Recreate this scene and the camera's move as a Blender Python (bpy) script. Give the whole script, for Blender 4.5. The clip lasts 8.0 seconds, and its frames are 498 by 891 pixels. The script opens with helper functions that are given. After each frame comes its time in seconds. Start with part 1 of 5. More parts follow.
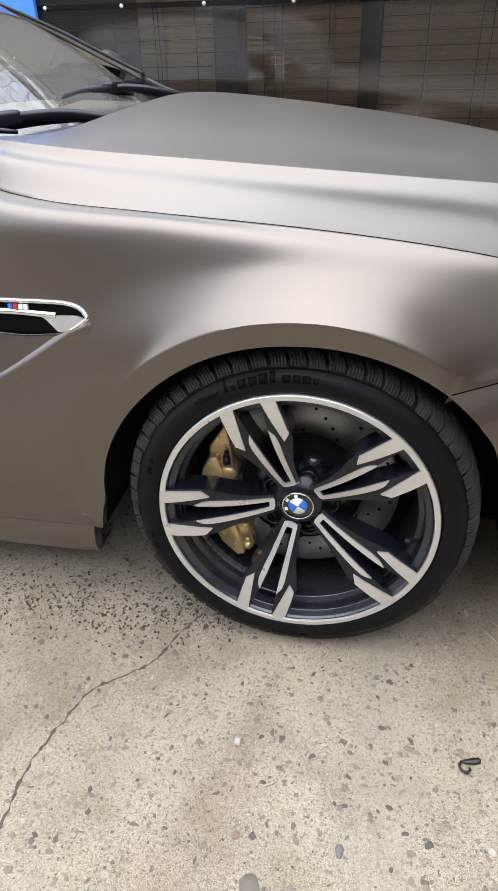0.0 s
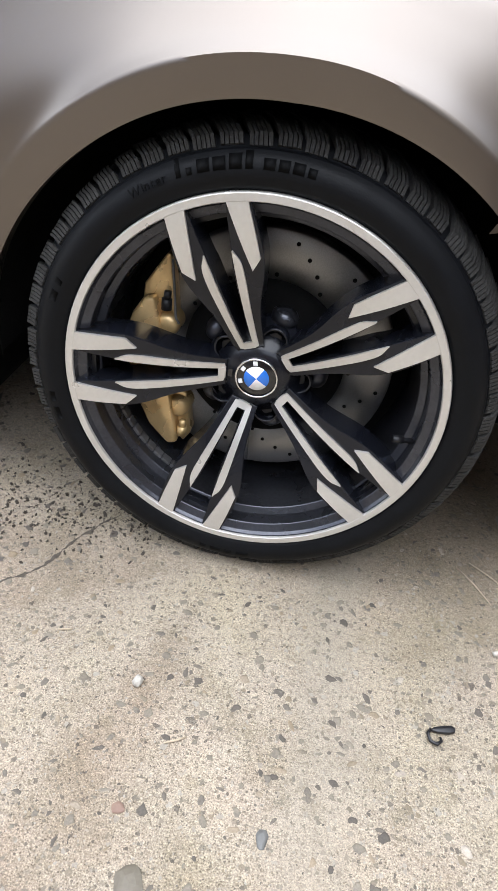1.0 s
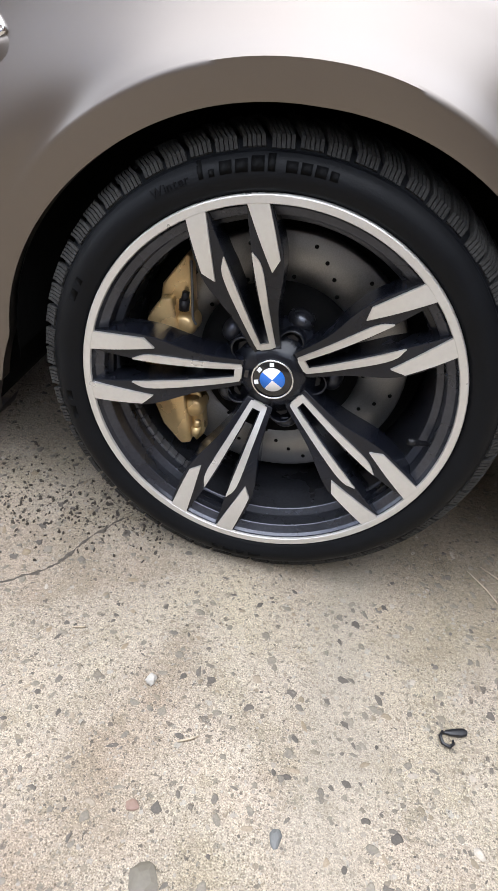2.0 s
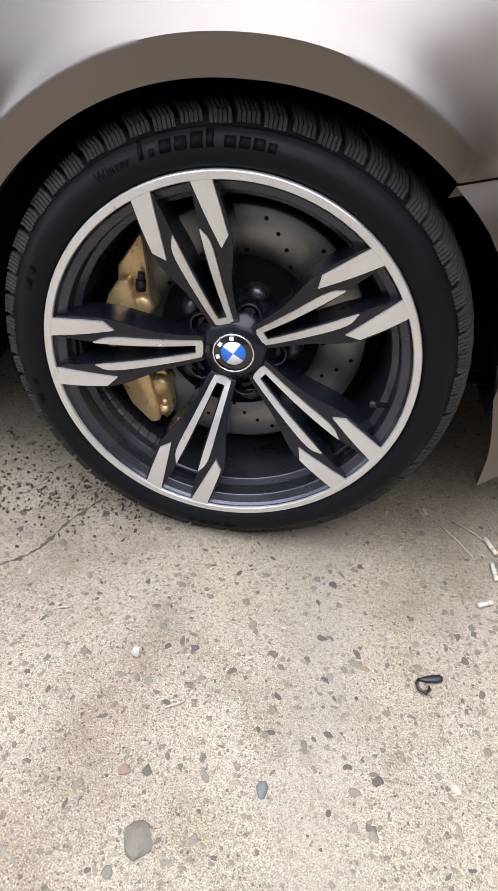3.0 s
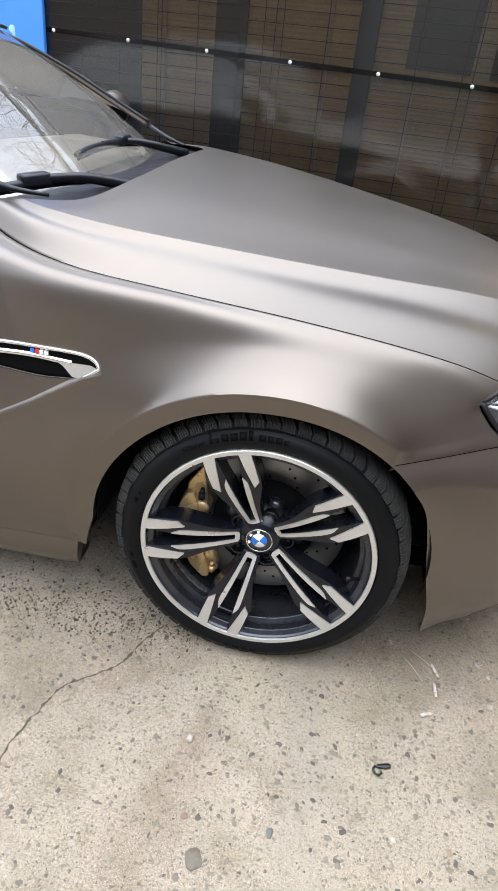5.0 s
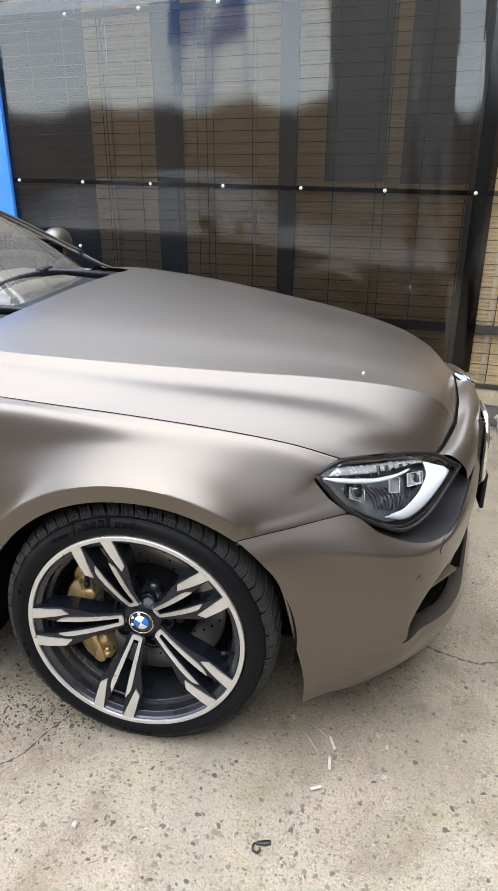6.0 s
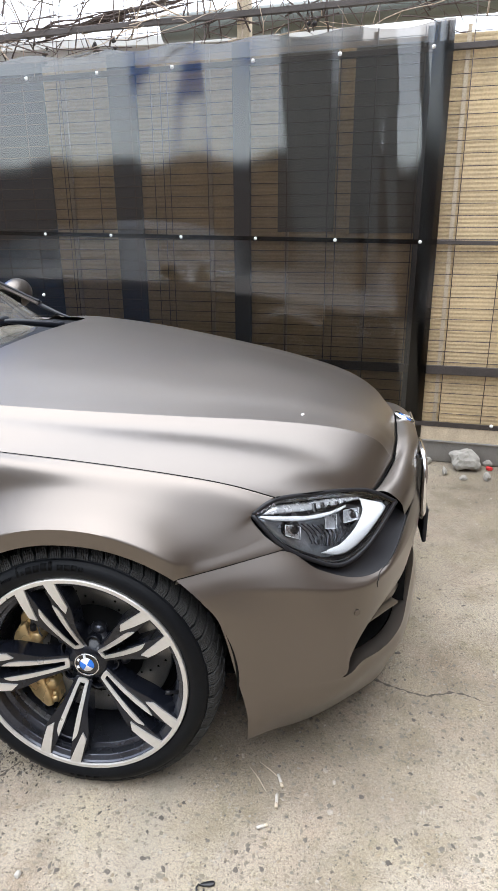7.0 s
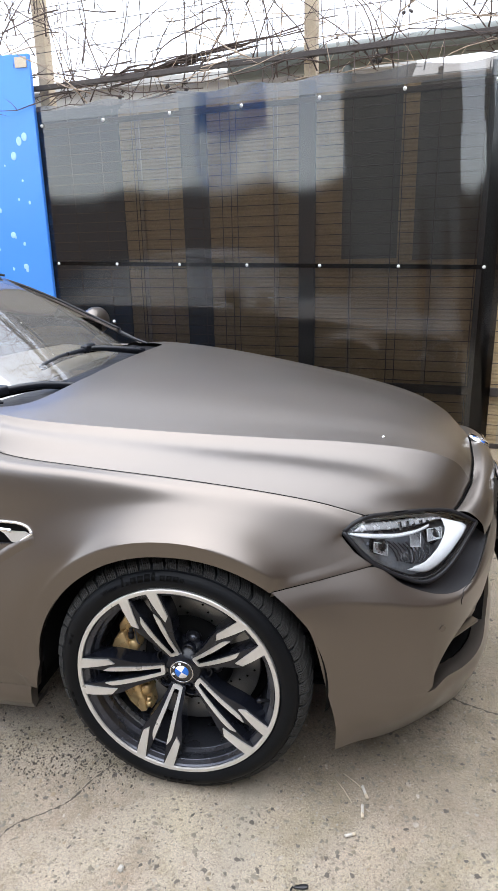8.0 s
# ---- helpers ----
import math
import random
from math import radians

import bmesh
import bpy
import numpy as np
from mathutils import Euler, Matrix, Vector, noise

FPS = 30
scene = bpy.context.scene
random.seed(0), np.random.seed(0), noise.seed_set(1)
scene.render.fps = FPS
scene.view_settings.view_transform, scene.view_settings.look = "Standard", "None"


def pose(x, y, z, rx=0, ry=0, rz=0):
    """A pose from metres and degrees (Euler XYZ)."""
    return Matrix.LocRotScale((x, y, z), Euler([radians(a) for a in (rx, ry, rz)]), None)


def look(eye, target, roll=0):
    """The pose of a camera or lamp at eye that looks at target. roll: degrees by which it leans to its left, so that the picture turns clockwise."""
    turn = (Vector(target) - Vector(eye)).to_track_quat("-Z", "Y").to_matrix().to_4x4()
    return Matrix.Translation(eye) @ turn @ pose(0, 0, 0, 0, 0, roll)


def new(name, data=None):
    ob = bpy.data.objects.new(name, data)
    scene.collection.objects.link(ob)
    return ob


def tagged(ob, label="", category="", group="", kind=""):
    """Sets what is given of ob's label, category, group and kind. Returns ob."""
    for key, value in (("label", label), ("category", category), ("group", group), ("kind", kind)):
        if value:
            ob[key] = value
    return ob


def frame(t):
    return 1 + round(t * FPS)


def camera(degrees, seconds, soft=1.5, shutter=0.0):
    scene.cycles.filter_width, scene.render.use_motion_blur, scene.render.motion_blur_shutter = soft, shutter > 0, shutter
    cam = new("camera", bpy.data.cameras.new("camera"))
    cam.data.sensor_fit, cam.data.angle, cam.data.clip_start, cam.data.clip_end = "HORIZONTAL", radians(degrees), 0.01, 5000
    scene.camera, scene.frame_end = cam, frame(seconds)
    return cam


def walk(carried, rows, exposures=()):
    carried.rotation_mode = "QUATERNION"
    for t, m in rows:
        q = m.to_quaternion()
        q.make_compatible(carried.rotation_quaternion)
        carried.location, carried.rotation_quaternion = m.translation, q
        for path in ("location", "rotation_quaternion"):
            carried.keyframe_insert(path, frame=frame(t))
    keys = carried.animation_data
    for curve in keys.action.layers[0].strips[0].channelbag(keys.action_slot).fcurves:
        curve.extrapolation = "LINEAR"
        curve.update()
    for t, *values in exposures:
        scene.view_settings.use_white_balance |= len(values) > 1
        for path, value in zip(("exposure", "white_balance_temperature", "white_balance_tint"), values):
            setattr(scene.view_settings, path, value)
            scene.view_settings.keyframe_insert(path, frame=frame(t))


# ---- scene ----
cam = camera(42.8, 8.0, soft=0.5)
PATH = [
    (0, (0.112, -0.956, 1.108), (-0.23, 0.708, 0.052), -1.9),
    (0.2, (0.083, -0.88, 1.024), (-0.172, 0.769, -0.079), 0.6),
    (0.5, (0.085, -0.804, 0.889), (-0.184, 0.812, -0.258), 5.9),
    (1, (0.071, -0.763, 0.793), (-0.061, 0.863, -0.364), 8.9),
    (1.2, (0.067, -0.768, 0.769), (-0.069, 0.863, -0.38), 9.6),
    (2.3, (0.052, -0.775, 0.802), (-0.091, 0.856, -0.347), 9.4),
    (2.5, (0.06, -0.779, 0.807), (-0.038, 0.862, -0.332), 9.9),
    (3, (0.092, -0.785, 0.805), (-0.01, 0.802, -0.407), 6.0),
    (3.5, (0.081, -0.792, 0.817), (-0.092, 0.814, -0.362), 5.1),
    (4, (0.069, -0.831, 0.868), (-0.153, 0.765, -0.317), 6.6),
    (4.2, (0.041, -0.866, 0.953), (-0.141, 0.736, -0.231), 8.0),
    (4.5, (0.066, -0.942, 1.11), (-0.2, 0.74, 0.06), 7.5),
    (4.7, (0.048, -1.036, 1.201), (-0.131, 0.641, 0.127), 7.7),
    (5.8, (0.381, -1.154, 1.343), (0.058, 0.655, 0.552), 1.7),
    (6, (0.484, -1.162, 1.351), (0.166, 0.653, 0.573), 0.1),
    (6.5, (0.63, -1.208, 1.366), (0.394, 0.644, 0.649), -3.0),
    (7, (0.586, -1.204, 1.374), (0.331, 0.667, 0.716), -0.4),
    (7.5, (0.568, -1.233, 1.385), (0.179, 0.637, 0.794), -1.3),
    (8, (0.484, -1.31, 1.402), (0.09, 0.56, 0.81), -1.3),
]
EXPOSURES = [(0, 2.37, 6560, 9), (1, 2.52, 6520, 10), (2.3, 2.53, 6420, 11), (3.5, 2.54, 6400, 12), (4.5, 2.44, 6400, 10), (6, 2.56, 6500, 8), (7, 2.6, 6480, 9), (8, 2.42, 6450, 10)]
walk(cam, [(t, look(eye, target, roll)) for t, eye, target, roll in PATH], EXPOSURES)

# ---------- light ----------
world = bpy.data.worlds.new("overcast_sky")
scene.world = world
world.use_nodes = True
wn = world.node_tree
sky = wn.nodes.new("ShaderNodeTexSky")
sky.sky_type, sky.sun_disc = "NISHITA", False
sky.sun_elevation, sky.sun_rotation = radians(85), radians(180)
sky.air_density, sky.dust_density, sky.ozone_density = 1.0, 0.35, 1.0
haze = wn.nodes.new("ShaderNodeHueSaturation")
haze.inputs["Saturation"].default_value = 0.36
wn.links.new(sky.outputs[0], haze.inputs["Color"])
wn.links.new(haze.outputs[0], wn.nodes["Background"].inputs[0])
wn.nodes["Background"].inputs[1].default_value = 0.13
sun = new("sun", bpy.data.lights.new("sun", "SUN"))
sun.data.energy, sun.data.angle, sun.data.color = 0.95, radians(95), (0.96, 0.98, 1.0)
sun.matrix_world = look((0.3, -0.6, 9), (0, 0, 0))


# ---------- materials ----------
def shader(name, base, rough=0.5, metal=0.0, var=0.12, scale=20.0, fine=200.0, bump=0.0, bump_scale=300.0, rough_var=0.08, coat=0.0, spec=0.5):
    """A principled material whose colour and gloss vary at two scales, with fine relief."""
    m = bpy.data.materials.new(name)
    m.use_nodes = True
    t = m.node_tree
    p = t.nodes["Principled BSDF"]
    p.inputs["Metallic"].default_value = metal
    p.inputs["Coat Weight"].default_value = coat
    p.inputs["Coat Roughness"].default_value = 0.03 if rough < 0.3 else rough * 0.8
    p.inputs["Specular IOR Level"].default_value = spec
    co = t.nodes.new("ShaderNodeTexCoord")
    big, small = t.nodes.new("ShaderNodeTexNoise"), t.nodes.new("ShaderNodeTexNoise")
    for n, s, d in ((big, scale, 4), (small, fine, 2)):
        n.inputs["Scale"].default_value, n.inputs["Detail"].default_value = s, d
        t.links.new(co.outputs["Object"], n.inputs["Vector"])
    add = t.nodes.new("ShaderNodeMath")
    add.operation = "ADD"
    t.links.new(big.outputs["Fac"], add.inputs[0])
    t.links.new(small.outputs["Fac"], add.inputs[1])
    ramp = t.nodes.new("ShaderNodeMapRange")
    ramp.inputs["From Min"].default_value, ramp.inputs["From Max"].default_value = 0.6, 1.4
    ramp.inputs["To Min"].default_value, ramp.inputs["To Max"].default_value = 1 - var, 1 + var
    t.links.new(add.outputs[0], ramp.inputs["Value"])
    mul = t.nodes.new("ShaderNodeMix")
    mul.data_type, mul.blend_type = "RGBA", "MULTIPLY"
    mul.inputs["Factor"].default_value = 1
    mul.inputs["A"].default_value = (*base, 1)
    t.links.new(ramp.outputs[0], mul.inputs["B"])
    t.links.new(mul.outputs["Result"], p.inputs["Base Color"])
    rr = t.nodes.new("ShaderNodeMapRange")
    rr.inputs["From Min"].default_value, rr.inputs["From Max"].default_value = 0.3, 0.7
    rr.inputs["To Min"].default_value, rr.inputs["To Max"].default_value = max(0.02, rough - rough_var), min(1, rough + rough_var)
    t.links.new(big.outputs["Fac"], rr.inputs["Value"])
    t.links.new(rr.outputs[0], p.inputs["Roughness"])
    if bump:
        bn, bt = t.nodes.new("ShaderNodeBump"), t.nodes.new("ShaderNodeTexNoise")
        bt.inputs["Scale"].default_value, bt.inputs["Detail"].default_value = bump_scale, 3
        t.links.new(co.outputs["Object"], bt.inputs["Vector"])
        bn.inputs["Strength"].default_value, bn.inputs["Distance"].default_value = bump, 0.002
        t.links.new(bt.outputs["Fac"], bn.inputs["Height"])
        t.links.new(bn.outputs[0], p.inputs["Normal"])
    return m


def clear(name, tint, rough=0.02, ior=1.45, haze_=0.0, ripple=0.0, haze_tint=(0.14, 0.14, 0.14)):
    """Thin sheet: tinted see-through with a Fresnel gloss."""
    m = bpy.data.materials.new(name)
    m.use_nodes = True
    t = m.node_tree
    t.nodes.remove(t.nodes["Principled BSDF"])
    tr, gl, mx, fr = (t.nodes.new(k) for k in ("ShaderNodeBsdfTransparent", "ShaderNodeBsdfGlossy", "ShaderNodeMixShader", "ShaderNodeFresnel"))
    tr.inputs[0].default_value = (*tint, 1)
    gl.inputs["Roughness"].default_value = rough
    fr.inputs["IOR"].default_value = ior
    if ripple:
        co, nz, bn = t.nodes.new("ShaderNodeTexCoord"), t.nodes.new("ShaderNodeTexNoise"), t.nodes.new("ShaderNodeBump")
        nz.inputs["Scale"].default_value = 3.0
        t.links.new(co.outputs["Object"], nz.inputs["Vector"])
        bn.inputs["Strength"].default_value, bn.inputs["Distance"].default_value = ripple, 0.02
        t.links.new(nz.outputs["Fac"], bn.inputs["Height"])
        t.links.new(bn.outputs[0], gl.inputs["Normal"])
        t.links.new(bn.outputs[0], fr.inputs["Normal"])
    t.links.new(fr.outputs[0], mx.inputs[0])
    if haze_:
        df, hz = t.nodes.new("ShaderNodeBsdfDiffuse"), t.nodes.new("ShaderNodeMixShader")
        df.inputs[0].default_value = (*haze_tint, 1)
        hz.inputs[0].default_value = haze_
        t.links.new(tr.outputs[0], hz.inputs[1])
        t.links.new(df.outputs[0], hz.inputs[2])
        t.links.new(hz.outputs[0], mx.inputs[1])
    else:
        t.links.new(tr.outputs[0], mx.inputs[1])
    t.links.new(gl.outputs[0], mx.inputs[2])
    t.links.new(mx.outputs[0], t.nodes["Material Output"].inputs[0])
    return m


PAINT = shader("matte_bronze_paint", (0.130, 0.107, 0.0885), 0.42, 0.95, var=0.05, scale=3, fine=900, rough_var=0.02, coat=1.0)
PAINT.node_tree.nodes["Principled BSDF"].inputs["Coat IOR"].default_value = 1.6
BLACK = shader("black_plastic", (0.010, 0.010, 0.012), 0.42, spec=0.3, var=0.25, scale=15, bump=0.1, bump_scale=600)
# Near-black for the shade in gaps, ducts and vent; also wiper rubber.
GAP = shader("gap_shade_and_rubber", (0.003, 0.003, 0.003), 0.9, spec=0.05, var=0.2)
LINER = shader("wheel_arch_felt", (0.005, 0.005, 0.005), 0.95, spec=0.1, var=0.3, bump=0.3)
RUBBER = shader("tyre_rubber", (0.0034, 0.0039, 0.005), 0.5, spec=0.14, var=0.25, scale=18, fine=150, bump=0.12, bump_scale=500)
LETTER = shader("moulded_rubber_letters", (0.0016, 0.0017, 0.002), 0.6, spec=0.08, var=0.3, scale=60)
DUSTY = shader("worn_tread_rubber", (0.026, 0.0255, 0.0245), 0.75, spec=0.25, var=0.6, scale=30, fine=300, bump=0.3, bump_scale=700)
SILVER = shader("machined_aluminium", (0.60, 0.585, 0.56), 0.34, 0.65, var=0.05, scale=14, fine=160)
GUN = shader("gunmetal_lacquer", (0.007, 0.008, 0.012), 0.24, 0.1, spec=0.35, var=0.15, scale=12, coat=0.1)
BARREL = shader("dusty_gunmetal_barrel", (0.055, 0.058, 0.07), 0.3, 0.75, var=0.25, scale=14, coat=0.2)
STEEL = shader("brake_steel", (0.28, 0.275, 0.268), 0.42, 0.9, var=0.2, scale=25, fine=500)
GOLD = shader("gold_caliper_lacquer", (0.62, 0.44, 0.21), 0.3, 0.55, var=0.1, scale=20, coat=0.3)
CHROME = shader("chrome", (0.85, 0.85, 0.86), 0.08, 1.0, var=0.04, scale=10, rough_var=0.04)
WHITE = shader("white_enamel", (0.82, 0.82, 0.82), 0.2, var=0.04, coat=0.5)
BLUE = shader("blue_enamel", (0.02, 0.16, 0.62), 0.2, var=0.06, coat=0.5)
GLOSS = shader("gloss_black", (0.008, 0.008, 0.009), 0.12, var=0.2, coat=0.5)
RED = shader("red_plastic", (0.55, 0.03, 0.03), 0.45)
TUBE = shader("light_guide_white", (0.85, 0.87, 0.9), 0.16, 0.1, var=0.04, coat=0.6)
BROW = shader("pale_brow_reflector", (0.72, 0.73, 0.75), 0.25, 0.5, var=0.25, scale=60, coat=0.5)
LAMPIN = shader("lamp_housing_grey", (0.30, 0.32, 0.35), 0.22, 0.6, var=0.25, coat=0.4)
GLASS = clear("windscreen_glass", (0.72, 0.76, 0.74), 0.01, 3.0)
# A diffuse grey veil is added to make the windscreen look paler.
VEILGLASS = clear("veiled_windscreen_glass", (0.72, 0.74, 0.72), 0.01, 3.0, 0.16, haze_tint=(0.52, 0.49, 0.45))
CELL = shader("satin_reflector", (0.6, 0.62, 0.65), 0.3, 0.9, var=0.3, scale=40)
LENS = clear("lamp_lens", (0.93, 0.94, 0.95), 0.01, 1.45)
FILM = clear("smoky_plastic_film", (0.60, 0.555, 0.50), 0.07, 1.75, 0.035, ripple=0.018)
WIPER = shader("navy_black_plastic", (0.006, 0.007, 0.011), 0.35, spec=0.4, var=0.2)
TAN = shader("tan_leather", (0.42, 0.32, 0.22), 0.55, var=0.15, scale=12, bump=0.2)
DASH = shader("dashboard_beige", (0.30, 0.265, 0.22), 0.7, var=0.2, bump=0.2)


# ---------- mesh tools ----------
def spline(ctrl, n):
    """n points along a smooth curve through the control points."""
    c = np.array(ctrl, float)
    c = np.vstack([2 * c[0] - c[1], c, 2 * c[-1] - c[-2]])
    k = len(c) - 3
    u = np.linspace(0, k, n)
    i = np.minimum(u.astype(int), k - 1)
    s = (u - i)[:, None]
    p0, p1, p2, p3 = c[i], c[i + 1], c[i + 2], c[i + 3]
    return 0.5 * (2 * p1 + (p2 - p0) * s + (2 * p0 - 5 * p1 + 4 * p2 - p3) * s**2 + (3 * p1 - p0 - 3 * p2 + p3) * s**3)


def skin(guides, n):
    """A grid through guides (rows of equal length): n points across them."""
    g = np.array(guides)
    return np.stack([spline(g[:, j], n) for j in range(g.shape[1])])


def sheet(p, skip=None):
    """Vertices and quads of a grid of points."""
    a, b = p.shape[:2]
    ids = np.arange(a * b).reshape(a, b)
    f = [(ids[i, j], ids[i + 1, j], ids[i + 1, j + 1], ids[i, j + 1]) for i in range(a - 1) for j in range(b - 1) if not (skip and skip(i, j))]
    return p.reshape(-1, 3), f


def bm_of(*pieces):
    bm = bmesh.new()
    for v, f in pieces:
        vs = [bm.verts.new(q) for q in v]
        for face in f:
            if len(set(face)) > 2:
                try:
                    bm.faces.new([vs[i] for i in face])
                except ValueError:
                    pass
    bmesh.ops.remove_doubles(bm, verts=bm.verts, dist=1e-5)
    bmesh.ops.recalc_face_normals(bm, faces=bm.faces)
    return bm


def facing(bm, way):
    """Turns an open sheet's faces so that they look along way."""
    if sum((f.normal * f.calc_area() for f in bm.faces), Vector()).dot(Vector(way)) < 0:
        bmesh.ops.reverse_faces(bm, faces=bm.faces)
    return bm


def mirrored(v):
    v = np.array(v, float).copy()
    v[..., 1] = 2 * MID - v[..., 1]
    return v


def part(name, bm, material, parent=None, label="", smooth=True, thick=0.0, bevel=0.0, crisp=0.0):
    """Links a bmesh as one mesh object; crisp: edges sharper than that many degrees stay hard."""
    if crisp:
        for e in bm.edges:
            if len(e.link_faces) == 2 and e.calc_face_angle() > radians(crisp):
                e.smooth = False
    me = bpy.data.meshes.new(name)
    if smooth:
        for f in bm.faces:
            f.smooth = True
    bm.to_mesh(me)
    bm.free()
    for m in material if isinstance(material, (list, tuple)) else [material]:
        me.materials.append(m)
    ob = new(name, me)
    ob.parent = parent
    if label:
        ob["label"] = label
    if thick:
        s = ob.modifiers.new("thickness", "SOLIDIFY")
        s.thickness, s.offset = thick, 0
    if bevel:
        s = ob.modifiers.new("edge", "BEVEL")
        s.width, s.segments, s.limit_method = bevel, 2, "ANGLE"
    return ob


def empty(name, label, category, at=(0, 0, 0), **tags):
    ob = new(name)
    ob.location = at
    bpy.context.view_layer.update()
    return tagged(ob, label, category, **tags)


def cube(bm, lo, hi, m=None):
    lo, hi = Vector(lo), Vector(hi)
    mat = Matrix.Translation((lo + hi) / 2) @ Matrix.Diagonal((*(hi - lo), 1))
    return bmesh.ops.create_cube(bm, size=1, matrix=(m or Matrix()) @ mat)["verts"]


def rod(bm, a, b, r, seg=8, r2=None):
    a, b = Vector(a), Vector(b)
    d = b - a
    m = Matrix.Translation((a + b) / 2) @ d.to_track_quat("Z", "Y").to_matrix().to_4x4()
    return bmesh.ops.create_cone(bm, cap_ends=True, segments=seg, radius1=r, radius2=r if r2 is None else r2, depth=d.length, matrix=m)["verts"]


def pipe(bm, pts, r, seg=8, flat=1.0):
    """A tube along points; r may be one radius or one for each point."""
    pts = [Vector(p) for p in pts]
    rr = r if isinstance(r, (list, tuple)) else [r] * len(pts)
    rings, side = [], None
    for i, p in enumerate(pts):
        d = (pts[min(i + 1, len(pts) - 1)] - pts[max(i - 1, 0)]).normalized()
        side = (side - d * side.dot(d)).normalized() if side else d.orthogonal().normalized()
        up = d.cross(side)
        rings.append([bm.verts.new(p + (side * math.cos(a) + up * math.sin(a) * flat) * rr[i]) for a in (2 * math.pi * k / seg for k in range(seg))])
    for a, b in zip(rings, rings[1:]):
        for k in range(seg):
            bm.faces.new((a[k], a[(k + 1) % seg], b[(k + 1) % seg], b[k]))
    bm.faces.new(rings[0][::-1])
    bm.faces.new(rings[-1])


def turned(profile, seg=96, a0=0.0, a1=360.0):
    """A body turned round the y axis from a profile of (radius, y)."""
    ang = np.radians(np.linspace(a0, a1, seg + 1))
    pr = np.array(profile, float)
    p = np.stack([np.stack([pr[:, 0] * np.cos(t), pr[:, 1], pr[:, 0] * np.sin(t)], -1) for t in ang])
    return sheet(p)


def bands(profile, seg=128):
    """A turned body whose profile keeps its corners crisp."""
    bm = bm_of(turned(profile, seg))
    for e in bm.edges:
        if len(e.link_faces) == 2 and e.calc_face_angle() > radians(14):
            e.smooth = False
    return bm


def moved(piece, by):
    v, f = piece
    return bm_of((np.array(v) + by, f))


def prism(bm, outline, lift, depth):
    """A plate from a plane outline [(a, b)]; lift(a, b, d) gives the place, from d = 0 to d = depth."""
    top = [bm.verts.new(lift(a, b, 0)) for a, b in outline]
    low = [bm.verts.new(lift(a, b, depth)) for a, b in outline]
    bm.faces.new(top)
    bm.faces.new(low[::-1])
    n = len(outline)
    for k in range(n):
        bm.faces.new((top[k], low[k], low[(k + 1) % n], top[(k + 1) % n]))


MID = 0.945         # the car's middle plane
AXLE = 0.334        # height of the wheel centre

# ---------- the car ----------
car = empty("car", "matte bronze coupe with black and silver wheels, parked on concrete", "car", (-1.4, MID, 0))


def body(name, bm, material, parent=car, label="", **kw):
    if material is PAINT:
        kw.setdefault("crisp", 62)
    ob = part(name, bm, material, parent, label, **kw)
    ob.matrix_parent_inverse = parent.matrix_world.inverted()
    return ob


def arch(deg, grow=0.0):
    """A point of the front wheel arch's edge, by its angle round the wheel."""
    c, s = math.cos(radians(deg)), math.sin(radians(deg))
    r = 0.37 + (0.016 * c if c > 0 else 0.025 * c**6) + 0.15 * max(0, -s) + grow
    y = -0.012 + (0.05 * c**2.5 if c > 0 else 0.036 * abs(c) ** 2.2)
    return np.array([r * c, y, AXLE + r * s])


SHUT = spline([(-0.75, 0.25, 0.958), (-0.6, 0.158, 0.918), (-0.45, 0.112, 0.896), (-0.25, 0.098, 0.881), (0, 0.105, 0.858), (0.2, 0.124, 0.83), (0.35, 0.144, 0.8), (0.461, 0.155, 0.768)], 160)


def shut(x):
    return np.array([x, np.interp(x, SHUT[:, 0], SHUT[:, 1]), np.interp(x, SHUT[:, 0], SHUT[:, 2])])


SEAM = spline([(0.249, 0.017, 0.618), (0.365, 0.064, 0.637), (0.484, 0.114, 0.658)], 60)
Q1, Q2 = 0.2, 0.8


def soften(a, times):
    """Evens out a row of points along its length; its ends stay."""
    for _ in range(times):
        a[1:-1] = 0.25 * a[:-2] + 0.5 * a[1:-1] + 0.25 * a[2:]
    return a


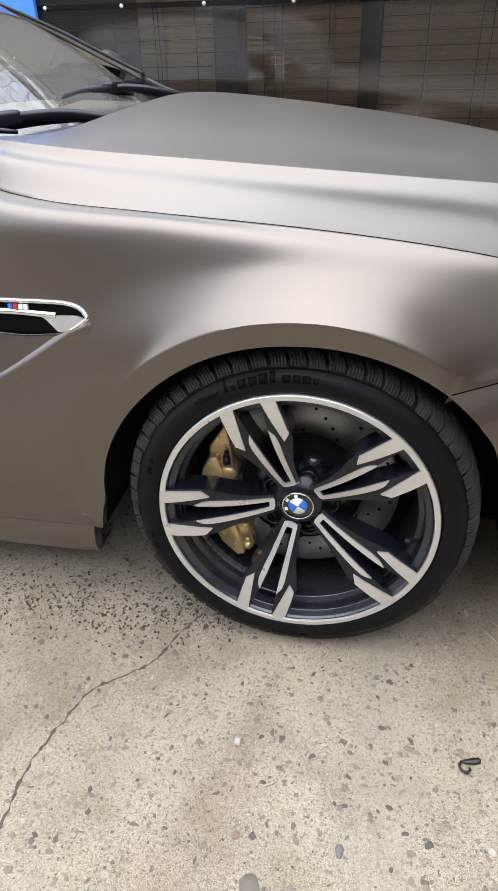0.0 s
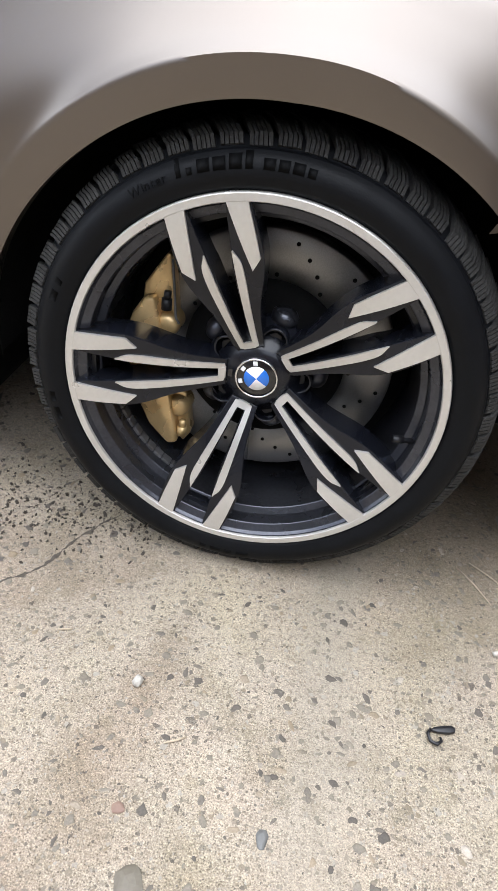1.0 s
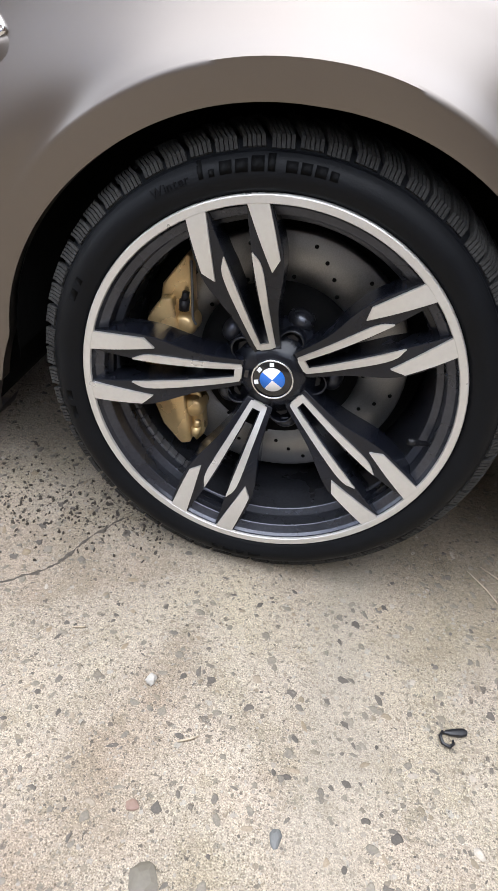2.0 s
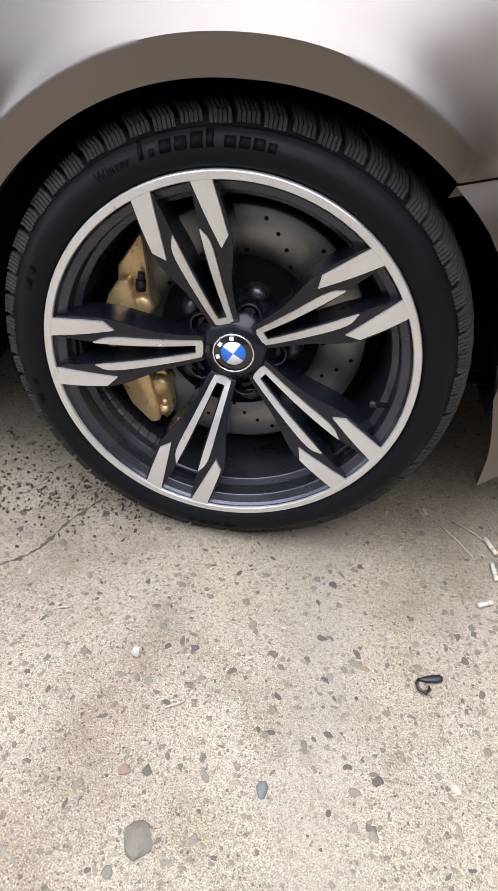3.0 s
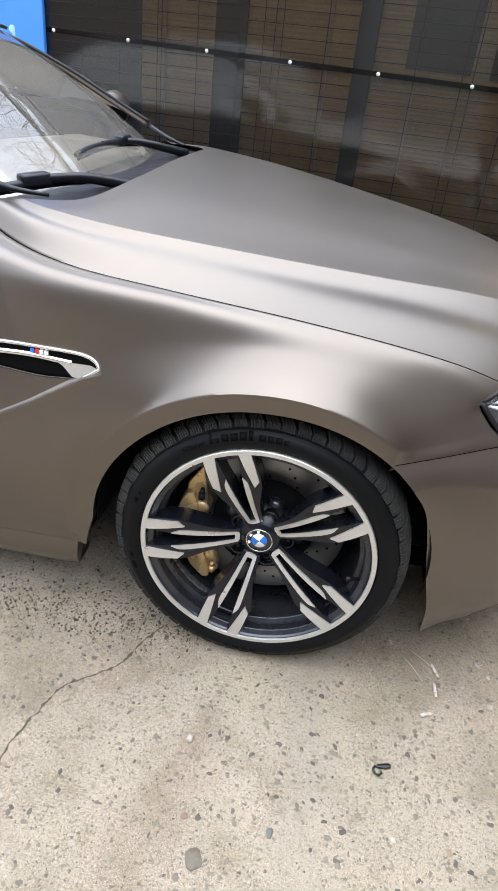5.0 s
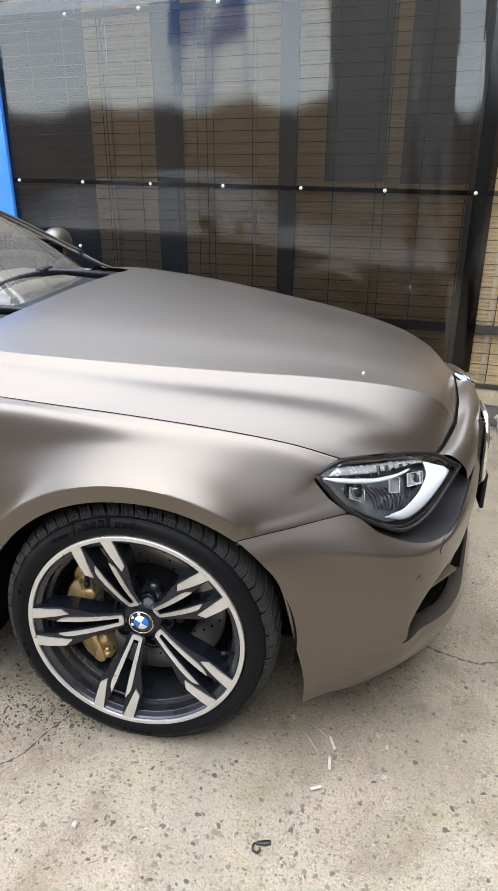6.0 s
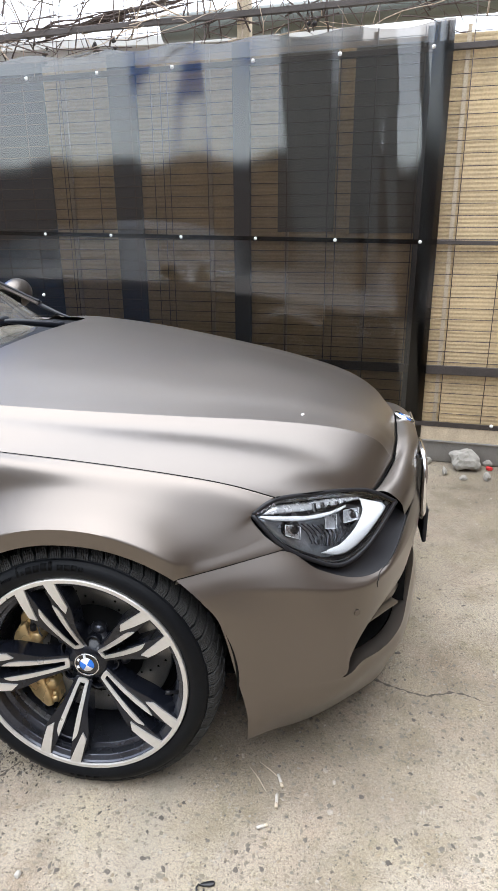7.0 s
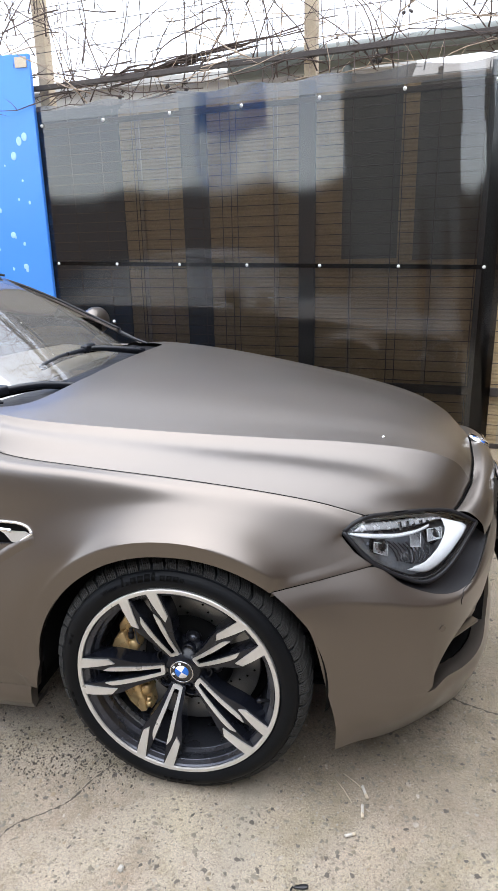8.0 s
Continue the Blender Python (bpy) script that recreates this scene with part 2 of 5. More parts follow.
def fender_rows(n=140):
    rows = []
    for q in np.linspace(0, 1, n):
        top = shut(float(np.interp(q, [0, Q1, 0.5, Q2, 1], [-0.75, -0.6, -0.1, 0.27, 0.461])))
        if q < Q1:
            k = q / Q1
            low = np.array([-0.75 + 0.32 * k, 0.03, 0.25])
            flare = low + (0, -0.012, 0.07)
        elif q < Q2:
            k = (q - Q1) / (Q2 - Q1)
            a = 191.5 + (48.8 - 191.5) * k
            low = arch(a)
            fade = min(1.0, max(0.0, (1 - k) / 0.22))
            rear = min(1.0, max(0.0, (a - 92) / 62))
            rear = rear * rear * (3 - 2 * rear)
            flare = arch(a, 0.03 + 0.012 * fade) + (0, 0.006 - 0.014 * fade * (1 - rear) - 0.007 * rear, 0)
        else:
            k = (q - Q2) / (1 - Q2)
            low = SEAM[int(round(k * 59))]
            flare = low + 0.2 * (top - low) + (0, 0.003 * min(1.0, 6 * k), 0)
        f = np.clip((q - 0.25) / 0.75, 0, 1)
        crest = top + np.array([-0.01 * f, np.interp(q, [0, 0.2, 0.32, 0.42, 1], [-0.15, -0.075, -0.05, -0.036, -0.016]), np.interp(q, [0, 0.2, 0.32, 0.42, 1], [-0.03, -0.026, -0.019, -0.015, -0.019])])
        out = float(np.interp(q, [0, 0.2, 0.32, 0.42, 0.55, 0.7, 1], [-0.03, -0.026, -0.014, 0.002, 0.007, 0.004, 0]))
        out2 = float(np.interp(q, [0, 0.2, 0.32, 0.42, 0.55, 0.7, 1], [-0.025, -0.022, -0.014, -0.002, 0.006, 0.003, 0]))
        under = crest * 0.67 + flare * 0.33 + (0, out, 0.002)
        mid = crest * 0.3 + flare * 0.7 + (0, out2, 0.002)
        h = float(np.clip((q - 0.29) / 0.24, 0, 1))
        h = h * h * (3 - 2 * h)
        under[1] = under[1] * h + float(np.interp(q, [0, 0.2, 0.35, 0.5], [0.05, 0.042, 0.038, 0.03])) * (1 - h)
        mid[1] = mid[1] * h + float(np.interp(q, [0, 0.3, 0.5], [0.014, 0.012, 0.0])) * (1 - h)
        g = float(np.clip((q - 0.72) / 0.1, 0, 1))
        g = g * g * (3 - 2 * g)
        under = under * (1 - g) + (crest * 0.66 + low * 0.34 + (0, -0.002, 0.0)) * g
        mid = mid * (1 - g) + (crest * 0.33 + low * 0.67 + (0, -0.002, 0.0)) * g
        if q >= Q2:
            flare = crest * 0.13 + low * 0.87
        w = float(np.clip((q - 0.84) / 0.16, 0, 1))
        w = w * w * (3 - 2 * w)
        crest = crest * (1 - w) + np.array([0.432, 0.138, 0.752]) * w
        under = under * (1 - w) + np.array([0.42, 0.131, 0.74]) * w
        mid = mid * (1 - w) + np.array([0.408, 0.124, 0.727]) * w
        flare = flare * (1 - w) + np.array([0.44, 0.116, 0.688]) * w
        lip = low + (0, 0.022, 0.002)
        rows.append((top, crest, under, mid, flare, low, lip))
    rows = np.array(rows)
    soften(rows[:, 4], 14)
    soften(rows[:, 3], 60)
    soften(rows[:, 2], 60)
    return rows


FR = fender_rows()
fender_grid = np.stack([np.vstack([spline(r[:5], 44), r[4] * 0.88 + r[5] * 0.12, r[4] * 0.5 + r[5] * 0.5, r[4] * 0.06 + r[5] * 0.94, r[5], r[6]]) for r in FR])
body("fender", bm_of(sheet(fender_grid)), PAINT, thick=0.003)
body("fender", bm_of(sheet(mirrored(fender_grid))), PAINT, thick=0.003)

from mathutils.bvhtree import BVHTree
_v, _f = sheet(fender_grid)
FENDER = BVHTree.FromPolygons([Vector(v) for v in _v], _f)


def side(x, z, off=0.0):
    """A place on the fender's side, off metres outside it."""
    hit = FENDER.ray_cast(Vector((x, -1, z)), Vector((0, 1, 0)))[0]
    return Vector((x, (hit.y if hit else 0.01) - off, z))


# Near-black tubes laid in the panel gaps stand for their shade.
bm = bmesh.new()
pipe(bm, SHUT + (0, 0.0025, -0.0008), 0.0031, 6)
body("bonnet_gap_shade", bm, GAP)
bm = bmesh.new()
pipe(bm, mirrored(SHUT + (0, 0.0025, -0.0008)), 0.0031, 6)
body("bonnet_gap_shade", bm, GAP)
bm = bmesh.new()
pipe(bm, SEAM + (0.0003, -0.0002, -0.0020), 0.0013, 6)
body("bumper_gap_shade", bm, GAP)


# bonnet
def bonnet_half(n=70):
    g = 0.005
    h0 = spline(SHUT + (0, g, 0), n)
    h2 = spline([(-0.64, 0.278, 0.980), (-0.54, 0.228, 0.976), (-0.4, 0.219, 0.963), (-0.2, 0.25, 0.943), (0, 0.305, 0.919), (0.2, 0.375, 0.893), (0.4, 0.453, 0.866), (0.6, 0.535, 0.826), (0.715, 0.585, 0.778), (0.772, 0.63, 0.702)], n)
    h4 = spline([(-0.47, MID, 1.01), (-0.3, MID, 1.0), (-0.1, MID, 0.98), (0.1, MID, 0.956), (0.3, MID, 0.928), (0.5, MID, 0.887), (0.65, MID, 0.838), (0.75, MID, 0.793), (0.797, MID, 0.754)], n)
    u = np.linspace(0, 1, n)[:, None]
    front1, front1b, front3 = np.array([0.585, 0.31, 0.726]), np.array([0.70, 0.44, 0.676]), np.array([0.79, 0.76, 0.737])
    rear3 = np.array([-0.482, 0.60, 1.0])
    dip = np.clip((u - 0.35) / 0.3, 0, 1) * np.array([0, 0, 1.0])
    h1 = h0 * 0.55 + h2 * 0.45 + (0, 0, 0.003) + dip * 0.004 + np.clip(1 - u / 0.5, 0, 1) * np.array([0, -0.012, 0.010])
    h1 = h1 + (front1 - h1[-1]) * u**3
    h1b = h0 * 0.24 + h2 * 0.76 - dip * 0.007
    h1b = h1b + (front1b - h1b[-1]) * u**4
    h3a = h2 * 0.82 + h4 * 0.18
    h3a[:, 2] = h2[:, 2] + 0.2 * (h4[:, 2] - h2[:, 2]) + 0.001
    h3 = h2 * 0.48 + h4 * 0.52 + (0, 0, 0.008000)
    h3 = h3 + (front3 - h3[-1]) * u**5 + (rear3 - h3[0]) * (1 - u) ** 5
    h3a = h3a + (np.array([-0.525, 0.352, 0.982]) - h3a[0]) * (1 - u) ** 5
    h3a = h3a + (np.array([0.782, 0.69, 0.722]) - h3a[-1]) * u**5
    low = np.concatenate([skin([h0, h1, h1b, h2], 26)], axis=1)
    high = skin([h2, h3a, h3, h4, mirrored(h3)], 49)[:, :37]
    low = np.concatenate([low[:, :-1], low[:, -2:-1] * 0.12 + low[:, -1:] * 0.88, low[:, -1:]], axis=1)
    high = np.concatenate([high[:, :1] * 0.8 + high[:, 1:2] * 0.2, high[:, 1:]], axis=1)
    return np.concatenate([low, high], axis=1)


bon = bonnet_half()
_v, _f = sheet(bon)
BONNET = BVHTree.FromPolygons([Vector(v) for v in _v], _f)


def on_bonnet(x, y):
    return BONNET.ray_cast(Vector((x, y, 2)), Vector((0, 0, -1)))[0]


lipb = bon[-1:] - (0.006, 0, 0.02)
bon = np.concatenate([bon, lipb], axis=0)
lips = bon[:, :1] + (0, 0.004, -0.02)
bon = np.concatenate([lips, bon], axis=1)
bonnet = body("bonnet", bm_of(sheet(bon), sheet(mirrored(bon))), PAINT, label="matte bronze bonnet with raised creases")

bm = bmesh.new()
pipe(bm, [Vector(p) + Vector((0.003, 0, -0.001)) for p in bon[-2, 1:]], 0.0026, 6)
body("bonnet_gap_shade", bm, GAP)

# front bumper and nose
NB = 80
b_top = spline([(0.251, 0.018, 0.614), (0.367, 0.065, 0.633), (0.486, 0.115, 0.652), (0.566, 0.132, 0.600), (0.649, 0.175, 0.557), (0.715, 0.244, 0.537), (0.766, 0.328, 0.549), (0.804, 0.447, 0.593), (0.845, 0.62, 0.605), (0.872, 0.78, 0.6), (0.88, MID, 0.6)], NB)
b_one = spline([tuple(arch(37)), (0.389, 0.049, 0.580), (0.516, 0.081, 0.571), (0.597, 0.112, 0.556), (0.664, 0.158, 0.541), (0.717, 0.222, 0.530), (0.768, 0.315, 0.532), (0.818, 0.445, 0.545), (0.86, 0.62, 0.55), (0.884, 0.78, 0.55), (0.89, MID, 0.55)], NB)
b_two = spline([tuple(arch(25)), (0.43, 0.05, 0.49), (0.535, 0.085, 0.48), (0.605, 0.113, 0.47), (0.66, 0.157, 0.462), (0.713, 0.224, 0.46), (0.765, 0.322, 0.468), (0.815, 0.45, 0.48), (0.86, 0.62, 0.49), (0.885, 0.78, 0.5), (0.892, MID, 0.5)], NB)
b_up = spline([tuple(arch(0)), (0.465, 0.06, 0.32), (0.55, 0.092, 0.3), (0.641, 0.140, 0.293), (0.656, 0.153, 0.345), (0.687, 0.194, 0.395), (0.742, 0.29, 0.425), (0.80, 0.42, 0.435), (0.845, 0.6, 0.43), (0.878, 0.78, 0.43), (0.885, MID, 0.43)], NB)
b_lo = spline([tuple(arch(0)), (0.465, 0.06, 0.32), (0.55, 0.092, 0.3), (0.643, 0.141, 0.29), (0.69, 0.182, 0.315), (0.73, 0.235, 0.312), (0.772, 0.31, 0.306), (0.81, 0.41, 0.302), (0.85, 0.6, 0.3), (0.88, 0.78, 0.3), (0.888, MID, 0.3)], NB)
b_lip = spline([tuple(arch(-13)), (0.475, 0.064, 0.235), (0.56, 0.104, 0.222), (0.64, 0.155, 0.226), (0.70, 0.205, 0.25), (0.745, 0.262, 0.25), (0.79, 0.34, 0.245), (0.828, 0.45, 0.24), (0.865, 0.62, 0.235), (0.89, 0.78, 0.235), (0.9, MID, 0.235)], NB)
b_bot = spline([tuple(arch(-22)), (0.465, 0.09, 0.15), (0.53, 0.14, 0.136), (0.60, 0.2, 0.13), (0.655, 0.255, 0.128), (0.705, 0.31, 0.125), (0.75, 0.37, 0.122), (0.795, 0.48, 0.12), (0.838, 0.64, 0.12), (0.865, 0.79, 0.12), (0.875, MID, 0.12)], NB)
b_lo[:24] = b_up[:24]
b_lo[30:60] += np.array([0.006, -0.008, 0.004]) * np.sin(np.linspace(0, math.pi, 30))[:, None]
soften(b_top[24:70], 10)
soften(b_one[20:70], 10)
upper = np.concatenate([skin([b_top, b_top * 0.45 + b_one * 0.55 + (0.001, -0.001, 0.001), b_one], 12)[:, :-1], skin([b_one, b_two, b_up], 19)], axis=1)
lower = skin([b_lo, b_lip, b_bot], 16)
ret = upper[:, -1:] + (-0.03, 0.035, 0.0)
upper = np.concatenate([upper[:, :1] + (-0.005, 0.007, -0.016), upper, ret], axis=1)
lower = np.concatenate([lower[:, :1] + (-0.03, 0.035, -0.004), lower[:, :1], lower[:, :1] * 0.9 + lower[:, 1:2] * 0.1, lower[:, 1:], lower[:, -1:] + (0.0, 0.03, 0.0)], axis=1)
tc = int(NB * 3 / 10)
bump_bits = [sheet(upper, lambda i, j: j == 30 and i < tc), sheet(lower, lambda i, j: j == 0 and i < tc)]
bump_bits += [(mirrored(v), f) for v, f in bump_bits]
bumper = body("front_bumper", bm_of(*bump_bits), PAINT, label="matte bronze front bumper with open corner ducts")
edge = spline([(0.70, 0.445, 0.674), (0.735, 0.52, 0.68), (0.773, 0.63, 0.702), (0.79, 0.76, 0.735), (0.799, MID, 0.752)], 40)
n1 = spline([(0.745, 0.45, 0.672), (0.785, 0.54, 0.688), (0.815, 0.66, 0.715), (0.834, 0.79, 0.736), (0.84, MID, 0.744)], 40)
n2 = spline([(0.785, 0.452, 0.64), (0.823, 0.56, 0.66), (0.85, 0.68, 0.685), (0.868, 0.8, 0.702), (0.874, MID, 0.706)], 40)
n3 = spline([(0.798, 0.455, 0.602), (0.832, 0.56, 0.606), (0.858, 0.68, 0.606), (0.876, 0.8, 0.602), (0.882, MID, 0.602)], 40)
nose = skin([edge + (0.004, 0, -0.002), n1, n2, n3], 24)
nose = np.concatenate([nose[:, :1] + (-0.004, 0.0, -0.02), nose], axis=1)
body("nose_panel", bm_of(sheet(nose), sheet(mirrored(nose))), PAINT)

# dark inside of the ducts, the grille and the plate holder
bm = bmesh.new()
for m in (lambda v: v, mirrored):
    v, f = sheet(skin([m(b_up + (-0.035, 0.04, 0.01)), m((b_up + b_lo) / 2 + (-0.12, 0.1, 0)), m(b_lo + (-0.035, 0.04, -0.01))], 8))
    vs = [bm.verts.new(q) for q in v]
    for a in f:
        bm.faces.new([vs[i] for i in a])
body("duct_liner", bm, GAP, bumper)
for sgn in (1, -1):
    fin = spline([(0.695, 0.219, 0.401), (0.742, 0.30, 0.384), (0.79, 0.385, 0.365)], 12)
    fin = fin if sgn > 0 else mirrored(fin)
    v, f = sheet(np.stack([fin, fin + (-0.002, 0.002 * sgn, 0.003), fin + (-0.02, 0.018 * sgn, 0.004), fin + (-0.02, 0.018 * sgn, -0.002), fin + (0, 0, -0.003), fin], axis=1))
    body("duct_blade", bm_of((v, f)), PAINT, bumper)
    k0, k1 = int(NB * 0.44), int(NB * 0.84)
    up_, fin_ = spline(b_up[k0:k1] + (-0.02, 0.02, 0.006), 16), spline([(0.695, 0.219, 0.401), (0.742, 0.30, 0.384), (0.79, 0.385, 0.365), (0.83, 0.52, 0.34)], 16) + (-0.018, 0.016, 0.002)
    v, f = sheet(skin([up_, (up_ + fin_) / 2 + (-0.008, 0.008, 0), fin_], 8))
    body("duct_panel", bm_of((v if sgn > 0 else mirrored(v), f)), PAINT, bumper)
    off = 0.0 if sgn > 0 else 2 * (MID - 0.785)
    bm = bmesh.new()
    ring = [(0.888 - 0.05 * (math.sin(a) + 1) / 2 * 0.3, 0.785 + off + 0.108 * np.sign(math.cos(a)) * abs(math.cos(a)) ** 0.6, 0.585 + 0.115 * np.sign(math.sin(a)) * abs(math.sin(a)) ** 0.6) for a in np.linspace(0, 2 * math.pi, 41)]
    pipe(bm, ring, 0.009, 8)
    kidney = body("kidney_grille", bm, CHROME, label="chrome-framed kidney grille with black slats")
    bm = bmesh.new()
    for k in range(9):
        y = 0.785 + off - 0.088 + 0.022 * k
        cube(bm, (0.86, y - 0.003, 0.485), (0.884, y + 0.003, 0.685))
    cube(bm, (0.85, 0.785 + off - 0.1, 0.475), (0.858, 0.785 + off + 0.1, 0.695))
    body("slats", bm, GLOSS, kidney, smooth=False)
bm = bmesh.new()
cube(bm, (0.888, MID - 0.26, 0.40), (0.902, MID + 0.26, 0.52))
body("number_plate_holder", bm, BLACK, bevel=0.006, smooth=False, label="empty black number plate holder")
bm = bmesh.new()
rod(bm, (0.6665, 0.158, 0.470), (0.658, 0.172, 0.470), 0.0085, 20)
body("parking_sensor", bm, PAINT, bumper, smooth=False)
_v, _f = sheet(upper)
UPPER = BVHTree.FromPolygons([Vector(v) for v in _v], _f)


def on_bumper(p):
    way = Vector((-0.62, 0.74, -0.25)).normalized()
    hit = UPPER.ray_cast(Vector(p) - way * 0.15, way)[0]
    return (hit or Vector(p)) - way * 0.0006


bm = bmesh.new()
pipe(bm, [on_bumper(p) for p in spline([(0.708, 0.236, 0.502), (0.702, 0.236, 0.516), (0.706, 0.25, 0.530), (0.720, 0.275, 0.534), (0.738, 0.302, 0.537)], 24)], 0.0011, 6)
body("washer_cover_gap", bm, BLACK, bumper)

# roundels: a ring with blue and white quarters, no lettering
def roundel(name, m, r, parent, fit, start=16):
    """Disc facing -y in its own frame; r is its outer radius."""
    bm = bm_of(turned([(0, -0.003), (r * 0.9, -0.002), (r, 0), (r * 0.98, 0.004)], 48))
    bm.transform(m)
    base = fit(name, bm, GLOSS, parent, label="black, blue and white roundel")
    bm = bm_of(turned([(r * 0.93, -0.0032), (r * 0.97, -0.0044), (r * 1.01, -0.003), (r * 1.02, 0.001)], 48))
    bm.transform(m)
    fit("rim_ring", bm, CHROME, base)
    for k in range(4):
        v, f = turned([(0.0, -0.0045), (r * 0.58, -0.0038), (r * 0.6, -0.002)], 12, 90 * k + start, 90 * k + start + 90)
        bm = bm_of((v, f))
        bm.transform(m)
        fit("quarter", bm, WHITE if k % 2 else BLUE, base)
    for a in (55, 105, 155) if r < 0.035 else (60, 90, 120):
        bm = bmesh.new()
        cube(bm, (-r * 0.1, -0.0042, r * 0.68), (r * 0.1, -0.002, r * 0.86))
        bm.transform(m @ pose(0, 0, 0, 0, 90 - a - 45, 0))
        fit("letter_bar", bm, WHITE, base, smooth=False)
    return base


nrm = Vector((0.45, 0.0, 0.9)).normalized()
rm = Matrix.Translation((0.834, MID, 0.742)) @ (-nrm).to_track_quat("Y", "Z").to_matrix().to_4x4()
roundel("roundel", rm, 0.039, car, body)

# headlights
h_top = [(0.41, 0.128, 0.736), (0.462, 0.158, 0.762), (0.545, 0.262, 0.736), (0.632, 0.362, 0.708), (0.70, 0.43, 0.68), (0.771, 0.45, 0.643)]
h_low = [(0.41, 0.128, 0.736), (0.48, 0.12, 0.665), (0.555, 0.15, 0.613), (0.625, 0.2, 0.578), (0.692, 0.29, 0.590), (0.771, 0.45, 0.643)]
OUT = np.array([0.55, -0.72, 0.42])


def lamp_grid(inset, drop, n=30, k=16):
    t, l = spline(h_top, n), spline(h_low, n)
    c = (t + l) / 2
    t, l = c + (t - c) * inset, c + (l - c) * inset
    v = np.linspace(0, 1, k)[None, :, None]
    u = np.linspace(0, 1, n)[:, None, None]
    bulge = 4 * v * (1 - v) * (1 - (2 * u - 1) ** 4) * 0.018
    return t[:, None] * (1 - v) + l[:, None] * v + (bulge - drop) * OUT


def lamp_point(u, v, drop):
    g = lamp_grid(0.89, drop, 61, 41)
    return Vector(g[int(round(u * 60)), int(round(v * 40))])


def headlight(flip):
    m = mirrored if flip else (lambda v: v)
    mv = (lambda p: Vector((p[0], 2 * MID - p[1], p[2]))) if flip else Vector
    g0 = lamp_grid(1.0, 0.004)
    g1 = lamp_grid(0.9, 0.06)
    shell = np.concatenate([g0[:, :1], lamp_grid(0.88, 0.006)[:, :1], lamp_grid(0.86, 0.05)[:, :1], g1[:, 1:-1], lamp_grid(0.86, 0.05)[:, -1:], lamp_grid(0.88, 0.006)[:, -1:], g0[:, -1:]], axis=1)
    lamp = body("headlight", bm_of(sheet(m(shell))), GLOSS, label="clear headlight with white light tube and black surround")
    body("reflector", bm_of(sheet(m(lamp_grid(0.8, 0.052)))), LAMPIN, lamp)
    body("lens", facing(bm_of(sheet(m(lamp_grid(0.985, -0.002)))), (0.55, 0.72 if flip else -0.72, 0.42)), LENS, lamp).visible_shadow = False
    def lp(u, v, drop):
        return np.array(lamp_point(min(1, max(0, u)), min(1, max(0, v)), drop))

    def band(name, a, b, drop, mat, rise=0.004):
        """A raised strip between two edges given in the lamp's own (u, v)."""
        a, b = spline([(*p, 0) for p in a], 34)[:, :2], spline([(*p, 0) for p in b], 34)[:, :2]
        g = np.array([[lp(*(p * (1 - k) + q * k), drop - rise * (1 - (2 * k - 1) ** 2)) for k in (0, 0.15, 0.5, 0.85, 1)] for p, q in zip(a, b)])
        g = np.stack([soften(g[:, c], 4) for c in range(5)], axis=1)
        body(name, bm_of(sheet(m(g))), mat, lamp, thick=0.002)
    band("light_tube", [(0.46, 0.90), (0.62, 0.92), (0.78, 0.88), (0.9, 0.72), (0.93, 0.45), (0.90, 0.2)], [(0.50, 0.84), (0.60, 0.74), (0.68, 0.57), (0.735, 0.38), (0.74, 0.22), (0.72, 0.08)], 0.016, TUBE)
    band("brow_strip", [(0.06, 0.52), (0.2, 0.46), (0.36, 0.40), (0.50, 0.31), (0.60, 0.2)], [(0.08, 0.40), (0.22, 0.35), (0.38, 0.32), (0.51, 0.25), (0.60, 0.17)], 0.014, TUBE, 0.004)
    band("brow_strip", [(0.10, 0.32), (0.28, 0.26), (0.44, 0.20), (0.62, 0.12), (0.72, 0.1)], [(0.18, 0.08), (0.34, 0.07), (0.48, 0.06), (0.6, 0.05), (0.7, 0.04)], 0.018, BROW, 0.006)
    for k in range(5):
        u0 = 0.40 + 0.045 * k
        band("brow_segment", [(u0, 0.25 - 0.03 * k), (u0 + 0.004, 0.1)], [(u0 + 0.012, 0.25 - 0.03 * k), (u0 + 0.016, 0.1)], 0.009, GLOSS, 0.001)
    for k in range(12):
        band("reflector_rib", [(0.34 + 0.03 * k, 0.46), (0.40 + 0.027 * k, 0.6), (0.44 + 0.02 * k, 0.78)], [(0.346 + 0.03 * k, 0.46), (0.406 + 0.027 * k, 0.6), (0.446 + 0.02 * k, 0.78)], 0.046, BARREL, 0.002)
    for u, v in ((0.30, 0.56), (0.66, 0.38)):
        c = Vector(lp(u, v, 0.045))
        bm = bmesh.new()
        bmesh.ops.create_uvsphere(bm, u_segments=20, v_segments=12, radius=0.024, matrix=Matrix.Translation(mv(c)))
        body("projector", bm, GLOSS, lamp)
    def lamp_frame(u0, u1, v0, v1, drop):
        q = [lp(u0, v0, drop), lp(u1, v0, drop), lp(u1, v1, drop), lp(u0, v1, drop)]
        bm = bmesh.new()
        for a, b in zip(q, q[1:] + q[:1]):
            rod(bm, mv(a), mv(b), 0.0009, 6)
        fr_ = body("lamp_frame", bm, TUBE, lamp)
        body("lamp_cell", bm_of(sheet(m(np.array([[q[0], q[3]], [q[1], q[2]]]) - 0.004 * OUT))), CELL, lamp)
    lamp_frame(0.595, 0.715, 0.24, 0.44, 0.02)
    lamp_frame(0.485, 0.545, 0.30, 0.52, 0.022)
    lamp_frame(0.255, 0.325, 0.52, 0.76, 0.022)
    bm = bmesh.new()
